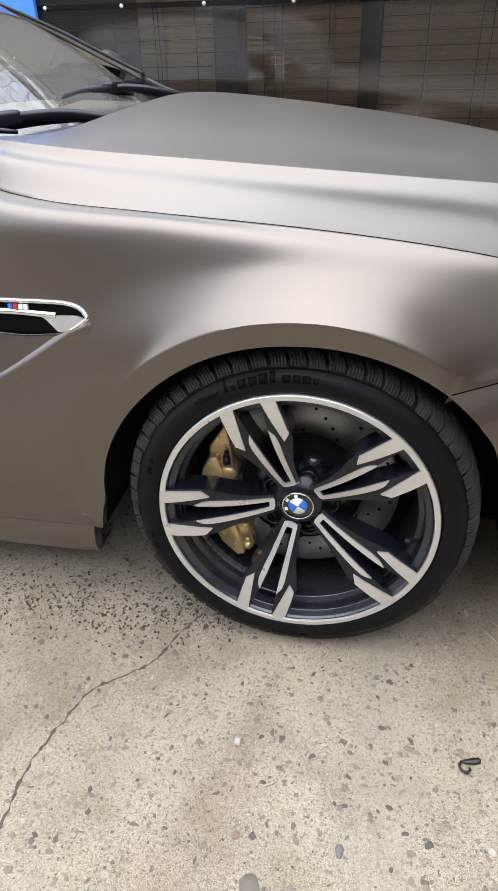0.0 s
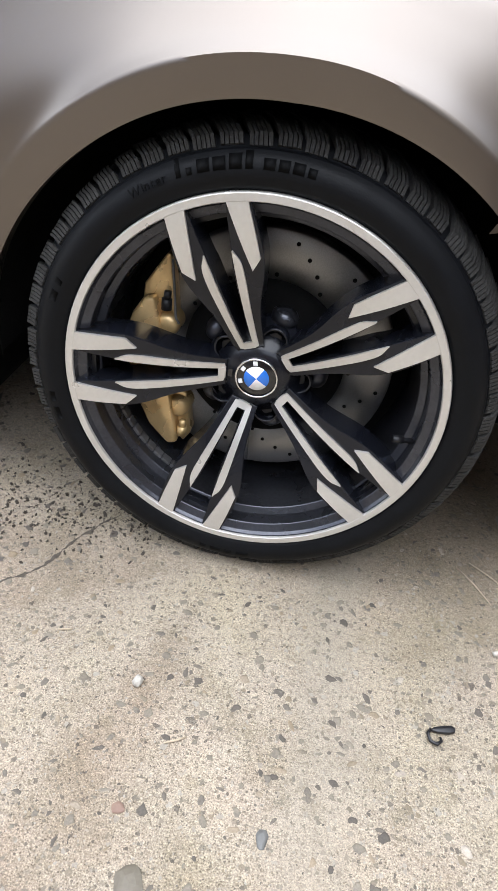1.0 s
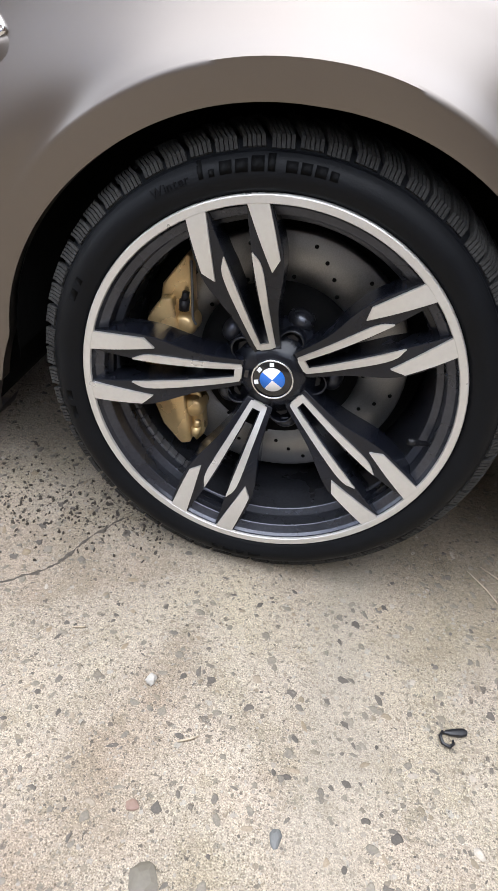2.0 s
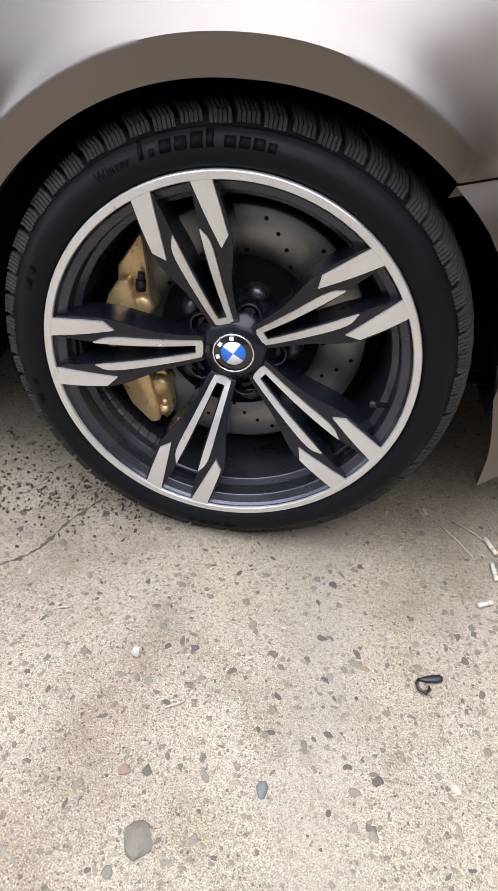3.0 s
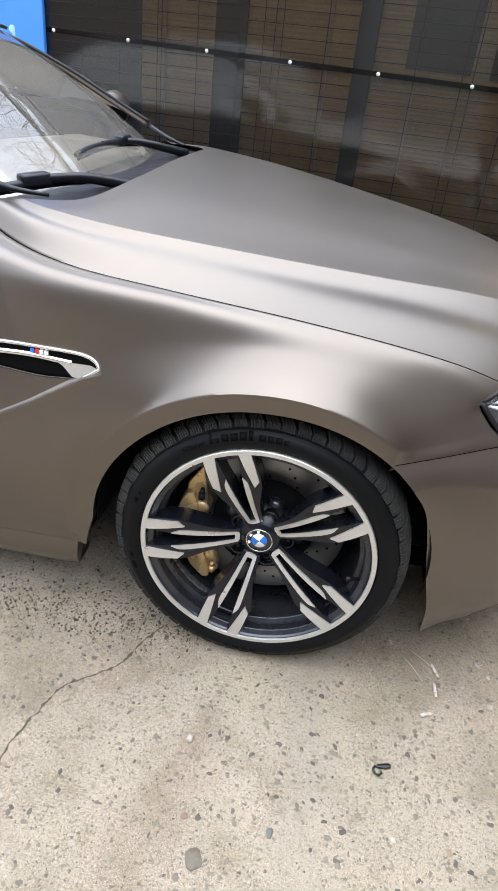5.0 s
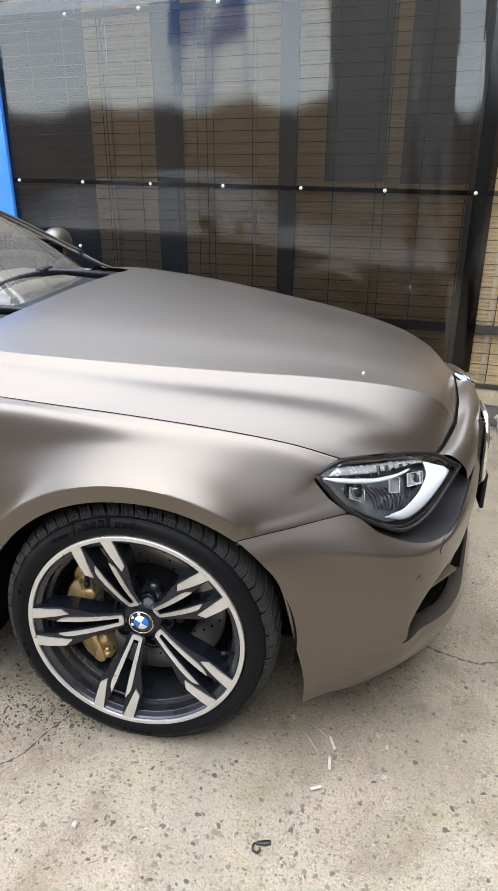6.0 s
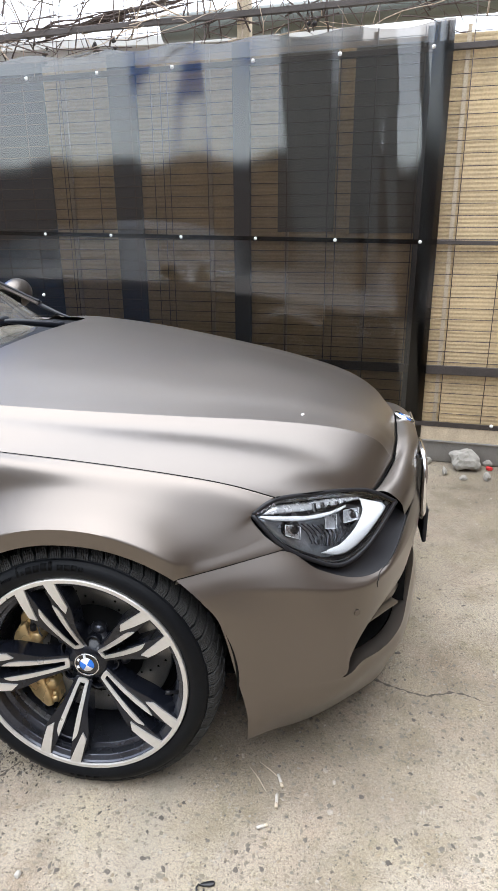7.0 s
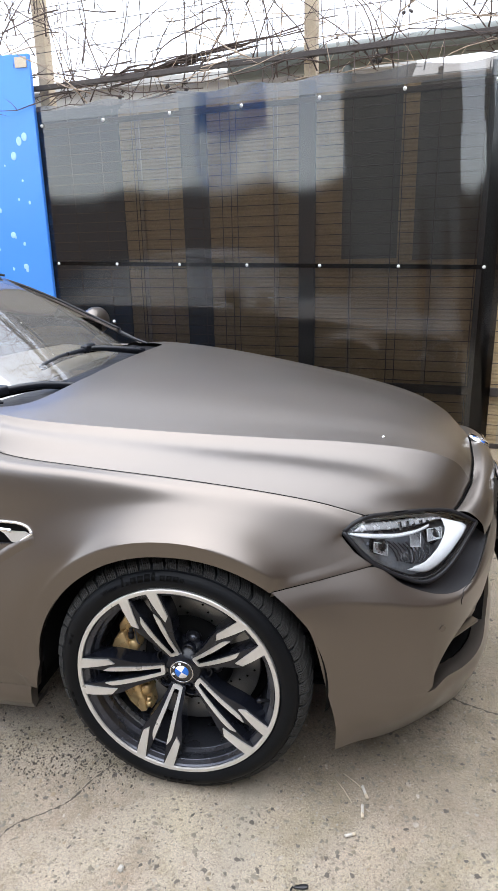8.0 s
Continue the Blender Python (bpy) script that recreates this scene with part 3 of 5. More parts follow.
    path = [mv(p) for p in np.vstack([spline(h_top, 40), spline(h_low, 40)[::-1]])]
    pipe(bm, path, 0.006, 8)
    body("lamp_seal", bm, BLACK, lamp)
    return lamp


for flip in (False, True):
    headlight(flip)
for m in (lambda v: v, mirrored):
    lowl = spline(h_low, 40) + (-0.02, 0.02, 0.01)
    shelf = np.stack([lowl, (lowl + spline(b_top[12:58], 40)) / 2 + (-0.016, 0.018, -0.010), spline(b_top[12:58], 40) + (-0.004, 0.006, -0.010)], axis=1)
    # Black puts the recess's shade into the colour of body paint.
    body("shaded_lamp_shelf", bm_of(sheet(m(shelf))), BLACK, bumper)

# fender vent with chrome frame
def vent():
    top = [(-0.62, 0.739), (-0.516, 0.742), (-0.442, 0.743), (-0.407, 0.7415), (-0.383, 0.734), (-0.370, 0.719)]
    low = [(-0.62, 0.688), (-0.514, 0.680), (-0.455, 0.6845), (-0.419, 0.690), (-0.391, 0.704), (-0.370, 0.719)]
    t, l = spline(top, 40), spline(low, 40)
    v = np.linspace(0, 1, 8)
    grid = np.array([[side(*(a * (1 - k) + b * k), 0.001) for k in v] for a, b in zip(t, l)])
    frame_ = body("fender_vent", bm_of(sheet(grid)), GAP, label="black fender vent with chrome frame", thick=0.002)
    bm = bmesh.new()
    pipe(bm, [side(*p, 0.0025) for p in t] + [side(*p, 0.0025) for p in l[::-1][1:13]], 0.0042, 8)
    body("vent_frame", bm, CHROME, frame_)
    bm = bmesh.new()
    pipe(bm, [side(*p, 0.002) for p in l[:30]], 0.0018, 6)
    body("vent_edge", bm, GLOSS, frame_)
    bar = spline([(-0.62, 0.718), (-0.53, 0.722), (-0.47, 0.7205), (-0.45, 0.720), (-0.432, 0.7195)], 20)
    g = np.array([[side(*(p + (0, o)), h) for o, h in ((0.0055, 0.002), (0.003, 0.006), (-0.003, 0.006), (-0.006, 0.002))] for p in bar[:, :2]])
    body("vent_bar", bm_of(sheet(g)), CHROME, frame_)
    bm = bmesh.new()
    prism(bm, [(-0.376, 0.718), (-0.39, 0.7225), (-0.465, 0.7185), (-0.452, 0.712), (-0.43, 0.692), (-0.416, 0.6925), (-0.391, 0.7055)], lambda a, b, d: side(a, b, 0.005 - d), 0.006)
    body("vent_corner", bm, SILVER, frame_, smooth=False)
    run = spline([(-0.360, 0.7145), (-0.39, 0.701), (-0.414, 0.688), (-0.488, 0.640), (-0.54, 0.608), (-0.62, 0.565)], 30)[:, :2]
    g = []
    for i, p in enumerate(run):
        k = min(1.0, i / 5) * (1 - 0.4 * i / 29)
        g.append([side(p[0] - 0.5 * o, p[1] + o, h * k - 0.0006) for o, h in ((0.011, 0.0), (0.006, 0.005), (0.0, 0.0105), (-0.004, 0.0098), (-0.013, 0.0045), (-0.024, 0.0))])
    body("vent_crease", bm_of(sheet(np.array(g))), PAINT, frame_)
    for k, mt in enumerate((BLUE, RED, WHITE, WHITE)):
        bm = bmesh.new()
        x = -0.524 + 0.0105 * k
        prism(bm, [(x, 0.728), (x + 0.008, 0.728), (x + 0.008, 0.737), (x, 0.7365)], lambda a, b, d: side(a, b, 0.006 - d), 0.004)
        body("badge_bar", bm, mt, frame_, smooth=False)


vent()

# side skirt, cabin, rear of the body
skirt = np.array([[(x, 0.052, 0.2425), (x, 0.036, 0.242), (x, 0.032, 0.228), (x, 0.034, 0.19), (x, 0.052, 0.155), (x, 0.12, 0.15)] for x in np.linspace(-0.425, -2.55, 30)])
skirt[0, :, 0] = (-0.43, -0.432, -0.436, -0.445, -0.455, -0.46)
skirt[0, :, 1] += 0.035
skirt = np.concatenate([skirt[:1], (0.35 * skirt[:1] + 0.65 * skirt[1:2]) + (0.035, -0.010, 0), skirt[1:]], axis=0)
body("side_skirt", bm_of(sheet(skirt)), PAINT)
body("side_skirt", bm_of(sheet(mirrored(skirt))), PAINT)


def belt(x):
    """Shoulder line behind the fender: y and z."""
    return float(np.interp(x, [-3.9, -3.3, -2.6, -1.6, -0.75], [0.18, 0.06, 0.03, 0.06, 0.14])), float(np.interp(x, [-3.9, -3.3, -2.6, -1.6, -0.75], [0.97, 0.98, 0.96, 0.94, 0.945]))


def door(x0, x1, cut):
    xs, rows = np.linspace(x0, x1, 30), []
    for x in xs:
        by, bz = belt(x)
        low = 0.25
        if cut:
            d = abs(x + 2.96)
            if d < 0.38:
                low = AXLE + math.sqrt(0.38**2 - d * d)
        rows.append(spline([(x, by, bz), (x, by - 0.03, bz - 0.02), (x, 0.0, 0.5 * bz + 0.5 * low + 0.08), (x, -0.005, low + 0.3 * (bz - low)), (x, 0.03, low)], 20))
    return np.array(rows)


for x0, x1, nm in ((-0.756, -1.9, "front_door"), (-1.906, -2.45, "rear_door"), (-2.456, -3.95, "rear_quarter")):
    g = door(x0, x1, nm == "rear_quarter")
    body(nm, bm_of(sheet(g)), PAINT, thick=0.003)
    body(nm, bm_of(sheet(mirrored(g))), PAINT, thick=0.003)
ROOF = [(-1.28, 1.335), (-1.7, 1.39), (-2.2, 1.385), (-2.7, 1.31)]
roof = np.array([[(x, MID + w * s, z - 0.03 * abs(s) ** 3) for s in np.linspace(-1, 1, 17)] for x, z in [tuple(p) for p in spline(ROOF, 20)] for w in [0.575]])
body("roof", bm_of(sheet(roof)), PAINT, thick=0.01)
ws = np.array([[np.array((-0.60 - 0.15 * s * s, MID + 0.675 * s, 0.95 + 0.012 * s * s)) * (1 - k) + np.array((-1.27 - 0.06 * s * s, MID + 0.59 * s, 1.332 - 0.025 * abs(s) ** 3)) * k + np.array((0.0, 0, 0.022)) * 4 * k * (1 - k) for k in np.linspace(-0.08, 1, 14)] for s in np.linspace(-1, 1, 31)])
body("windscreen", facing(bm_of(sheet(ws)), (0.4, 0, 1)), VEILGLASS, label="windscreen with an added grey veil, reflecting the bright sky").visible_shadow = False
rw = np.array([[np.array((-3.45, MID + 0.64 * s, 1.02)) * (1 - k) + np.array((-2.72, MID + 0.565 * s, 1.305 - 0.03 * abs(s) ** 3)) * k for k in np.linspace(0, 1, 8)] for s in np.linspace(-1, 1, 15)])
body("rear_window", bm_of(sheet(rw)), GLASS).visible_shadow = False
boot = np.array([[(x, MID + 0.72 * s * (1 - 0.1 * max(0, (-3.5 - x))), z - 0.03 * s * s) for s in np.linspace(-1, 1, 13)] for x, z in [tuple(p) for p in spline([(-3.42, 1.02), (-3.7, 1.0), (-3.98, 0.97), (-4.05, 0.8), (-4.1, 0.5), (-4.02, 0.25)], 24)]])
body("boot_lid", bm_of(sheet(boot)), PAINT, thick=0.003)
for sgn in (1, -1):
    m = (lambda v: v) if sgn > 0 else mirrored
    pil = spline([(-0.765, 0.268, 1.035), (-0.914, 0.278, 1.106), (-1.097, 0.30, 1.194), (-1.33, 0.345, 1.285), (-1.7, 0.385, 1.36), (-2.2, 0.38, 1.36), (-2.7, 0.37, 1.29), (-3.35, 0.25, 1.02)], 60)
    bm = bmesh.new()
    pipe(bm, m(spline([(-0.60, 0.335, 0.983), (-0.68, 0.29, 0.998), (-0.765, 0.272, 1.03)], 10)), [0.004 + 0.0008 * k for k in range(10)], 8)
    body("pillar_foot", bm, WIPER)
    bm = bmesh.new()
    pipe(bm, [Vector(p) for p in m(pil)], 0.013, 10)
    body("roof_rail", bm, PAINT, label="bronze windscreen pillar and roof rail")
    bm = bmesh.new()
    pipe(bm, [Vector(p) for p in m(pil[:30] + (0.006, 0.013, 0.010))], 0.006, 8)
    body("pillar_seal", bm, BLACK)
    glass = np.array([[np.array((x, belt(x)[0] + 0.03, belt(x)[1])) * (1 - k) + np.array((x - 0.1 * (1 - k), np.interp(-x, -pil[:, 0], pil[:, 1]), np.interp(-x, -pil[:, 0], pil[:, 2]) - 0.01)) * k for k in np.linspace(0, 1, 6)] for x in np.linspace(-0.85, -3.25, 30)])
    body("side_window", bm_of(sheet(m(glass))), GLASS).visible_shadow = False
    bm = bmesh.new()
    bmesh.ops.create_uvsphere(bm, u_segments=24, v_segments=14, radius=1, matrix=pose(-1.0, 0.02, 1.055) @ Matrix.Diagonal((0.06, 0.115, 0.072, 1)))
    for v in bm.verts:
        v.co = Vector(m(np.array(v.co)))
    mirror_ = body("door_mirror", bm, PAINT)
    bm = bmesh.new()
    cube(bm, (-1.03, 0.08, 0.95), (-0.97, 0.2, 1.02))
    for v in bm.verts:
        v.co = Vector(m(np.array(v.co)))
    body("mirror_foot", bm, BLACK, mirror_, bevel=0.01)
    # dark structure behind the wheels and under the panels
    liner = turned([(0.385, 0.03), (0.40, 0.06), (0.40, 0.33), (0.02, 0.33)], 48, -8, 186)
    v = np.array(liner[0]) + (0, 0, AXLE)
    body("wheel_arch_liner", bm_of((m(v), liner[1])), LINER)
    body("wheel_arch_liner", bm_of((m(v + (-2.96, 0, 0)), liner[1])), LINER)
back = np.vstack([bon[0, 1:], mirrored(bon[0, 1:])[::-1]])
glass_foot = np.array([(-0.64 - 0.15 * q * q, MID + 0.675 * q, 0.955) for q in (back[:, 1] - MID) / 0.74])
cowl = np.stack([back + (0.03, 0, -0.03), back + (-0.004, 0, -0.022), glass_foot], axis=1)
body("cowl", bm_of(sheet(cowl)), BLACK, thick=0.01)
# Plain dark blocks for the floor pan; one under the bonnet stops light leaks.
bm = bmesh.new()
cube(bm, (-0.43, 0.36, 0.17), (0.44, 1.46, 0.72))
cube(bm, (0.46, 0.26, 0.17), (0.6, 1.56, 0.5))
cube(bm, (0.6, 0.5, 0.15), (0.82, 1.32, 0.58))
cube(bm, (-2.5, 0.08, 0.155), (-0.47, 1.74, 0.3))
cube(bm, (-4.0, 0.36, 0.2), (-2.5, 1.46, 0.75))
cube(bm, (-0.62, 0.16, 0.3), (-0.5, 1.66, 0.85))
body("underbody_fill", bm, LINER, smooth=False)
dash = np.array([[(x, MID + 0.66 * s, z - 0.02 * s * s) for s in np.linspace(-1, 1, 13)] for x, z in ((-0.7, 0.965), (-0.85, 0.975), (-1.05, 0.985), (-1.2, 0.96), (-1.28, 0.9), (-1.28, 0.6))])
body("dashboard", bm_of(sheet(dash)), DASH, thick=0.01)
for y in (0.56, 1.26):
    bm = bmesh.new()
    cube(bm, (-2.1, y - 0.25, 0.45), (-1.5, y + 0.25, 0.6))
    cube(bm, (-2.2, y - 0.25, 0.55), (-2.03, y + 0.25, 1.1))
    cube(bm, (-2.2, y - 0.13, 1.12), (-2.1, y + 0.13, 1.3))
    body("seat", bm, TAN, bevel=0.04, label="tan leather seat")
bm = bmesh.new()
cube(bm, (-3.4, 0.2, 0.3), (-2.4, 1.62, 0.95))
body("rear_bench", bm, TAN, bevel=0.05)

# wipers
def wiper(arm_at, joint, blade_at):
    bm = bmesh.new()
    pipe(bm, spline(arm_at, 16), [0.017 - 0.007 * k / 15 for k in range(16)], 8, flat=0.8)
    arm = body("wiper", bm, WIPER, label="black windscreen wiper")
    bm = bmesh.new()
    path = spline(blade_at, 20)
    pipe(bm, path, [0.006] + [0.011] * 18 + [0.006], 8)
    body("wiper_blade", bm, WIPER, arm)
    bm = bmesh.new()
    pipe(bm, path - (-0.006, 0, 0.010), 0.004, 6)
    body("rubber_lip", bm, GAP, arm)
    bm = bmesh.new()
    d = Vector(blade_at[-1]) - Vector(blade_at[0])
    cube(bm, (-0.04, -0.016, -0.014), (0.04, 0.016, 0.016), Matrix.Translation(joint) @ d.to_track_quat("X", "Z").to_matrix().to_4x4())
    body("wiper_joint", bm, WIPER, arm, bevel=0.007)


wiper([(-0.49, 0.63, 0.972), (-0.575, 0.52, 0.998), (-0.64, 0.43, 1.002), (-0.664, 0.397, 1.0)], (-0.664, 0.397, 1.0), [(-0.565, 0.57, 0.994), (-0.62, 0.48, 0.996), (-0.68, 0.36, 0.992), (-0.735, 0.24, 0.985)])
wiper([(-0.53, 1.31, 0.985), (-0.606, 1.19, 1.012), (-0.66, 1.15, 1.022), (-0.70, 1.13, 1.022)], (-0.70, 1.13, 1.024), [(-0.69, 1.26, 1.008), (-0.70, 1.13, 1.019), (-0.715, 0.95, 1.02), (-0.712, 0.76, 1.012)])
bm = bmesh.new()
bmesh.ops.create_uvsphere(bm, u_segments=12, v_segments=8, radius=0.006, matrix=Matrix.Translation(on_bonnet(0.503, 0.56)) @ Matrix.Diagonal((1, 1, 0.6, 1)))
body("washer_jet", bm, CHROME)

# ---------- wheels ----------
STEELW = shader("dull_zinc", (0.13, 0.13, 0.135), 0.5, 0.6, var=0.2, scale=60)
CAMBER = pose(0, 0, AXLE, -1.3)


def sink(r):
    """How far the spokes' face lies behind the rim's edge, by radius."""
    return 0.056 * max(0.0, min(1.0, (0.262 - r) / 0.212)) ** 1.9


def wheel(place, full=True):
    def bit(name, bm, material, parent, label="", **kw):
        bm.transform(place)
        return body(name, bm, material, parent, label, **kw)

    rim = bands([(0.2592, 0.0035), (0.2600, 0.0003), (0.2608, -0.0004), (0.2698, -0.0006), (0.2708, 0.0004), (0.2716, 0.003), (0.272, 0.014)])
    rim = bit("wheel", rim, SILVER, car, "silver-faced black alloy wheel with a winter tyre")
    barrel = bands([(0.2605, 0.0005), (0.2590, 0.006), (0.2560, 0.0105), (0.2455, 0.0165), (0.2446, 0.0176), (0.2440, 0.036), (0.2428, 0.040), (0.2340, 0.0455), (0.2330, 0.0468), (0.2320, 0.075), (0.2290, 0.12), (0.232, 0.19), (0.262, 0.215)])
    bit("barrel", barrel, BARREL, rim, "dusty dark grey wheel barrel")
    # tyre: turned casing, flattened where it stands
    prof = [(0.262, 0.02), (0.2722, 0.007), (0.2755, 0.0025), (0.281, -0.0005), (0.290, -0.0035), (0.299, -0.003), (0.308, 0.001), (0.315, 0.0075), (0.3165, 0.0095), (0.3175, 0.0125), (0.3225, 0.0175), (0.329, 0.024), (0.333, 0.033), (0.336, 0.045), (0.338, 0.07), (0.338, 0.17), (0.334, 0.205), (0.31, 0.235), (0.272, 0.215)]
    fine = spline(prof, 70)
    tyre = bm_of(turned(fine, 160))
    blocks = bmesh.new()
    n = 62
    inner = [(0.3185, 0.016), (0.327, 0.023), (0.333, 0.034), (0.336, 0.05), (0.338, 0.085)]
    outer = [(0.3215, 0.0125), (0.333, 0.0195), (0.3405, 0.030), (0.3445, 0.048), (0.346, 0.085)]
    for k in range(n):
        turn_ = pose(0, 0, 0, 0, -360 * k / n + random.uniform(-0.35, 0.35), 0)
        long_ = 0.002 * (k % 2)
        for j in range(5):
            wid = 0.0051
            t0 = -0.0135 + j * 0.0056
            vs = []
            for q, ((r0, y0), (r1, y1)) in enumerate(zip(inner, outer)):
                skew = -0.42 * (y1 - 0.0125) + 0.0009 * (1 if q % 2 else -1)
                if q == 0:
                    r0, r1 = r0 - long_, r1 - long_
                vs.append([blocks.verts.new(turn_ @ Vector((t + skew, y, r))) for r, y, t in ((r0, y0, t0), (r0, y0, t0 + wid), (r1, y1, t0 + wid - 0.0004), (r1, y1, t0 + 0.0004))])
            for p, q in zip(vs, vs[1:]):
                for i in range(4):
                    blocks.faces.new((p[i], p[(i + 1) % 4], q[(i + 1) % 4], q[i]))
            blocks.faces.new(vs[0][::-1])
            blocks.faces.new(vs[-1])
    for k in range(40):
        for y0, y1 in ((0.08, 0.12), (0.126, 0.166)):
            cube(blocks, (-0.02, y0, 0.336), (0.018, y1, 0.344), pose(0, 0, 0, 0, 9 * k + 40 * y0, 0))
    for b in (tyre, blocks):
        b.transform(place)
        for v in b.verts:
            if v.co.z < 0.004:
                v.co.y -= 0.25 * (0.004 - v.co.z) if v.co.y < place.translation.y + 0.05 else 0
                v.co.z = 0.001 + 0.1 * max(0, v.co.z + 0.02)
    ty = body("tyre", tyre, RUBBER, rim, "black winter tyre, flattened where it stands")
    body("tread", blocks, DUSTY, rim, "worn dusty tread blocks", smooth=False)
    # raised marks on the side wall, as plain bars
    def arc_bar(a0, a1, r0, r1, lift=0.0006):
        bm = bmesh.new()
        seg = max(2, int(abs(a1 - a0) / 1.5))
        rows = []
        for a in np.linspace(a0, a1, seg + 1):
            c, s = math.cos(radians(a)), math.sin(radians(a))
            ring = []
            for r, d in ((r0, 0.004), (r0, -lift), ((r0 + r1) / 2, -lift - 0.0005), (r1, -lift), (r1, 0.004)):
                y = float(np.interp(r, fine[8:36, 0], fine[8:36, 1])) + d
                ring.append(bm.verts.new((r * c, y, r * s)))
            rows.append(ring)
        for p, q in zip(rows, rows[1:]):
            for i in range(4):
                bm.faces.new((p[i], p[i + 1], q[i + 1], q[i]))
        bm.faces.new(rows[0])
        bm.faces.new(rows[-1][::-1])
        return bm

    def word(text, a, r0, size):
        """Raised letters along the side wall, clockwise from the angle a."""
        bm = bmesh.new()
        for ch in text:
            cu = bpy.data.curves.new("letter", "FONT")
            cu.body, cu.size, cu.extrude = ch, size, 0.0012
            ob = bpy.data.objects.new("letter", cu)
            me = bpy.data.meshes.new_from_object(ob)
            xs = [v.co.x for v in me.vertices]
            x0, x1 = min(xs), max(xs)
            for v in me.vertices:
                r, t = r0 + v.co.y, radians(a) - (v.co.x - x0) / r0
                y = float(np.interp(r, fine[8:36, 0], fine[8:36, 1])) - 0.0004 - v.co.z
                v.co = (r * math.cos(t), y, r * math.sin(t))
            bm.from_mesh(me)
            a -= math.degrees((x1 - x0 + 0.0022) / r0)
            bpy.data.objects.remove(ob)
            bpy.data.curves.remove(cu)
            bpy.data.meshes.remove(me)
        bit("side_wall_word", bm, LETTER, rim, "raised word Winter on the tyre", smooth=False)
        return a

    if full:
        a = 127.0
        a = word("Winter", a, 0.2965, 0.0155) - 2.0
        for w, h in ((1.2, 0.02), (-0.6, 0), (1.3, 0.008), (-0.5, 0), (2.9, 0.014), (2.9, 0.014), (2.9, 0.016), (1.7, 0.018), (-1.6, 0), (2.6, 0.012), (2.4, 0.012), (2.6, 0.012), (1.9, 0.01)):
            if w > 0:
                bit("side_wall_mark", arc_bar(a, a - w, 0.2965, 0.2965 + h), LETTER, rim)
                a -= w + 0.75
            else:
                a += w
        for a0, a1 in ((-83, -87), (-88.5, -91), (-92, -95.5), (-97, -99), (200, 196), (194, 191), (163, 160), (158, 156.5)):
            bit("side_wall_mark", arc_bar(a0, a1, 0.293, 0.303), LETTER, rim)
    # five double spokes
    for k in range(5):
        turn = pose(0, 0, 0, 0, -(110 - 72 * k), 0)
        arms, face = bmesh.new(), bmesh.new()

        def lift(drop):
            return lambda r, s, d: turn @ Vector((r, sink(math.hypot(r, s)) + drop + d, s))

        def fine_outline(pts, step=0.008):
            out = []
            for (r0, s0), (r1, s1) in zip(pts, pts[1:] + pts[:1]):
                m = max(1, int(math.hypot(r1 - r0, s1 - s0) / step))
                out += [(r0 + (r1 - r0) * i / m, s0 + (s1 - s0) * i / m) for i in range(m)]
            return out

        def strip(bm, inner, outer, drop, depth):
            """A bar between two edges, followed outwards."""
            a, b = [spline([(*p, 0) for p in e], 22)[:, :2] if len(e) > 2 else np.linspace(e[0], e[1], 22) for e in (inner, outer)]
            f = lift(drop)
            rows = [[bm.verts.new(f(*p, 0)), bm.verts.new(f(*q, 0)), bm.verts.new(f(*q, depth)), bm.verts.new(f(*p, depth))] for p, q in zip(a, b)]
            for x, y in zip(rows, rows[1:]):
                for i in range(4):
                    bm.faces.new((x[i], x[(i + 1) % 4], y[(i + 1) % 4], y[i]))
            bm.faces.new(rows[0][::-1])
            bm.faces.new(rows[-1])

        for sg in (1, -1):
            strip(arms, [(0.046, 0.004 * sg), (0.168, 0.0125 * sg), (0.2, 0.0175 * sg), (0.262, 0.025 * sg)], [(0.046, 0.021 * sg), (0.11, 0.033 * sg), (0.18, 0.056 * sg), (0.2615, 0.056 * sg)], 0.0045, 0.052)
            strip(face, [(0.2622, 0.0262 * sg), (0.215, 0.032 * sg), (0.169, 0.0385 * sg)], [(0.258, 0.0535 * sg), (0.22, 0.0535 * sg), (0.1835, 0.0525 * sg)], 0.0, 0.0055)
            strip(face, [(0.047, 0.005 * sg), (0.057, 0.0066 * sg), (0.11, 0.0105 * sg), (0.168, 0.0152 * sg), (0.199, 0.0182 * sg)], [(0.0488, 0.0135 * sg), (0.056, 0.0146 * sg), (0.11, 0.0205 * sg), (0.175, 0.0268 * sg), (0.2, 0.0192 * sg)], 0.0012, 0.005)
        strip(face, [(0.0468, -0.009), (0.0468, 0.009)], [(0.0575, -0.0066), (0.0575, 0.0066)], 0.001, 0.005)
        cube(arms, (0.236, 0.03, -0.026), (0.262, 0.05, 0.026), turn)
        sp = bit("spoke", arms, GUN, rim, "", bevel=0.0012, smooth=False)
        bit("spoke_face", face, SILVER, rim, "", bevel=0.0006, smooth=False)
    hub = bm_of(turned([(0.0, 0.058), (0.034, 0.058), (0.036, 0.0595), (0.046, 0.0605), (0.05, 0.068), (0.082, 0.082), (0.085, 0.12)], 60))
    bit("hub", hub, GUN, rim)
    roundel("hub_cap", place @ pose(0, 0.0565, 0), 0.0318, rim, body, -30)
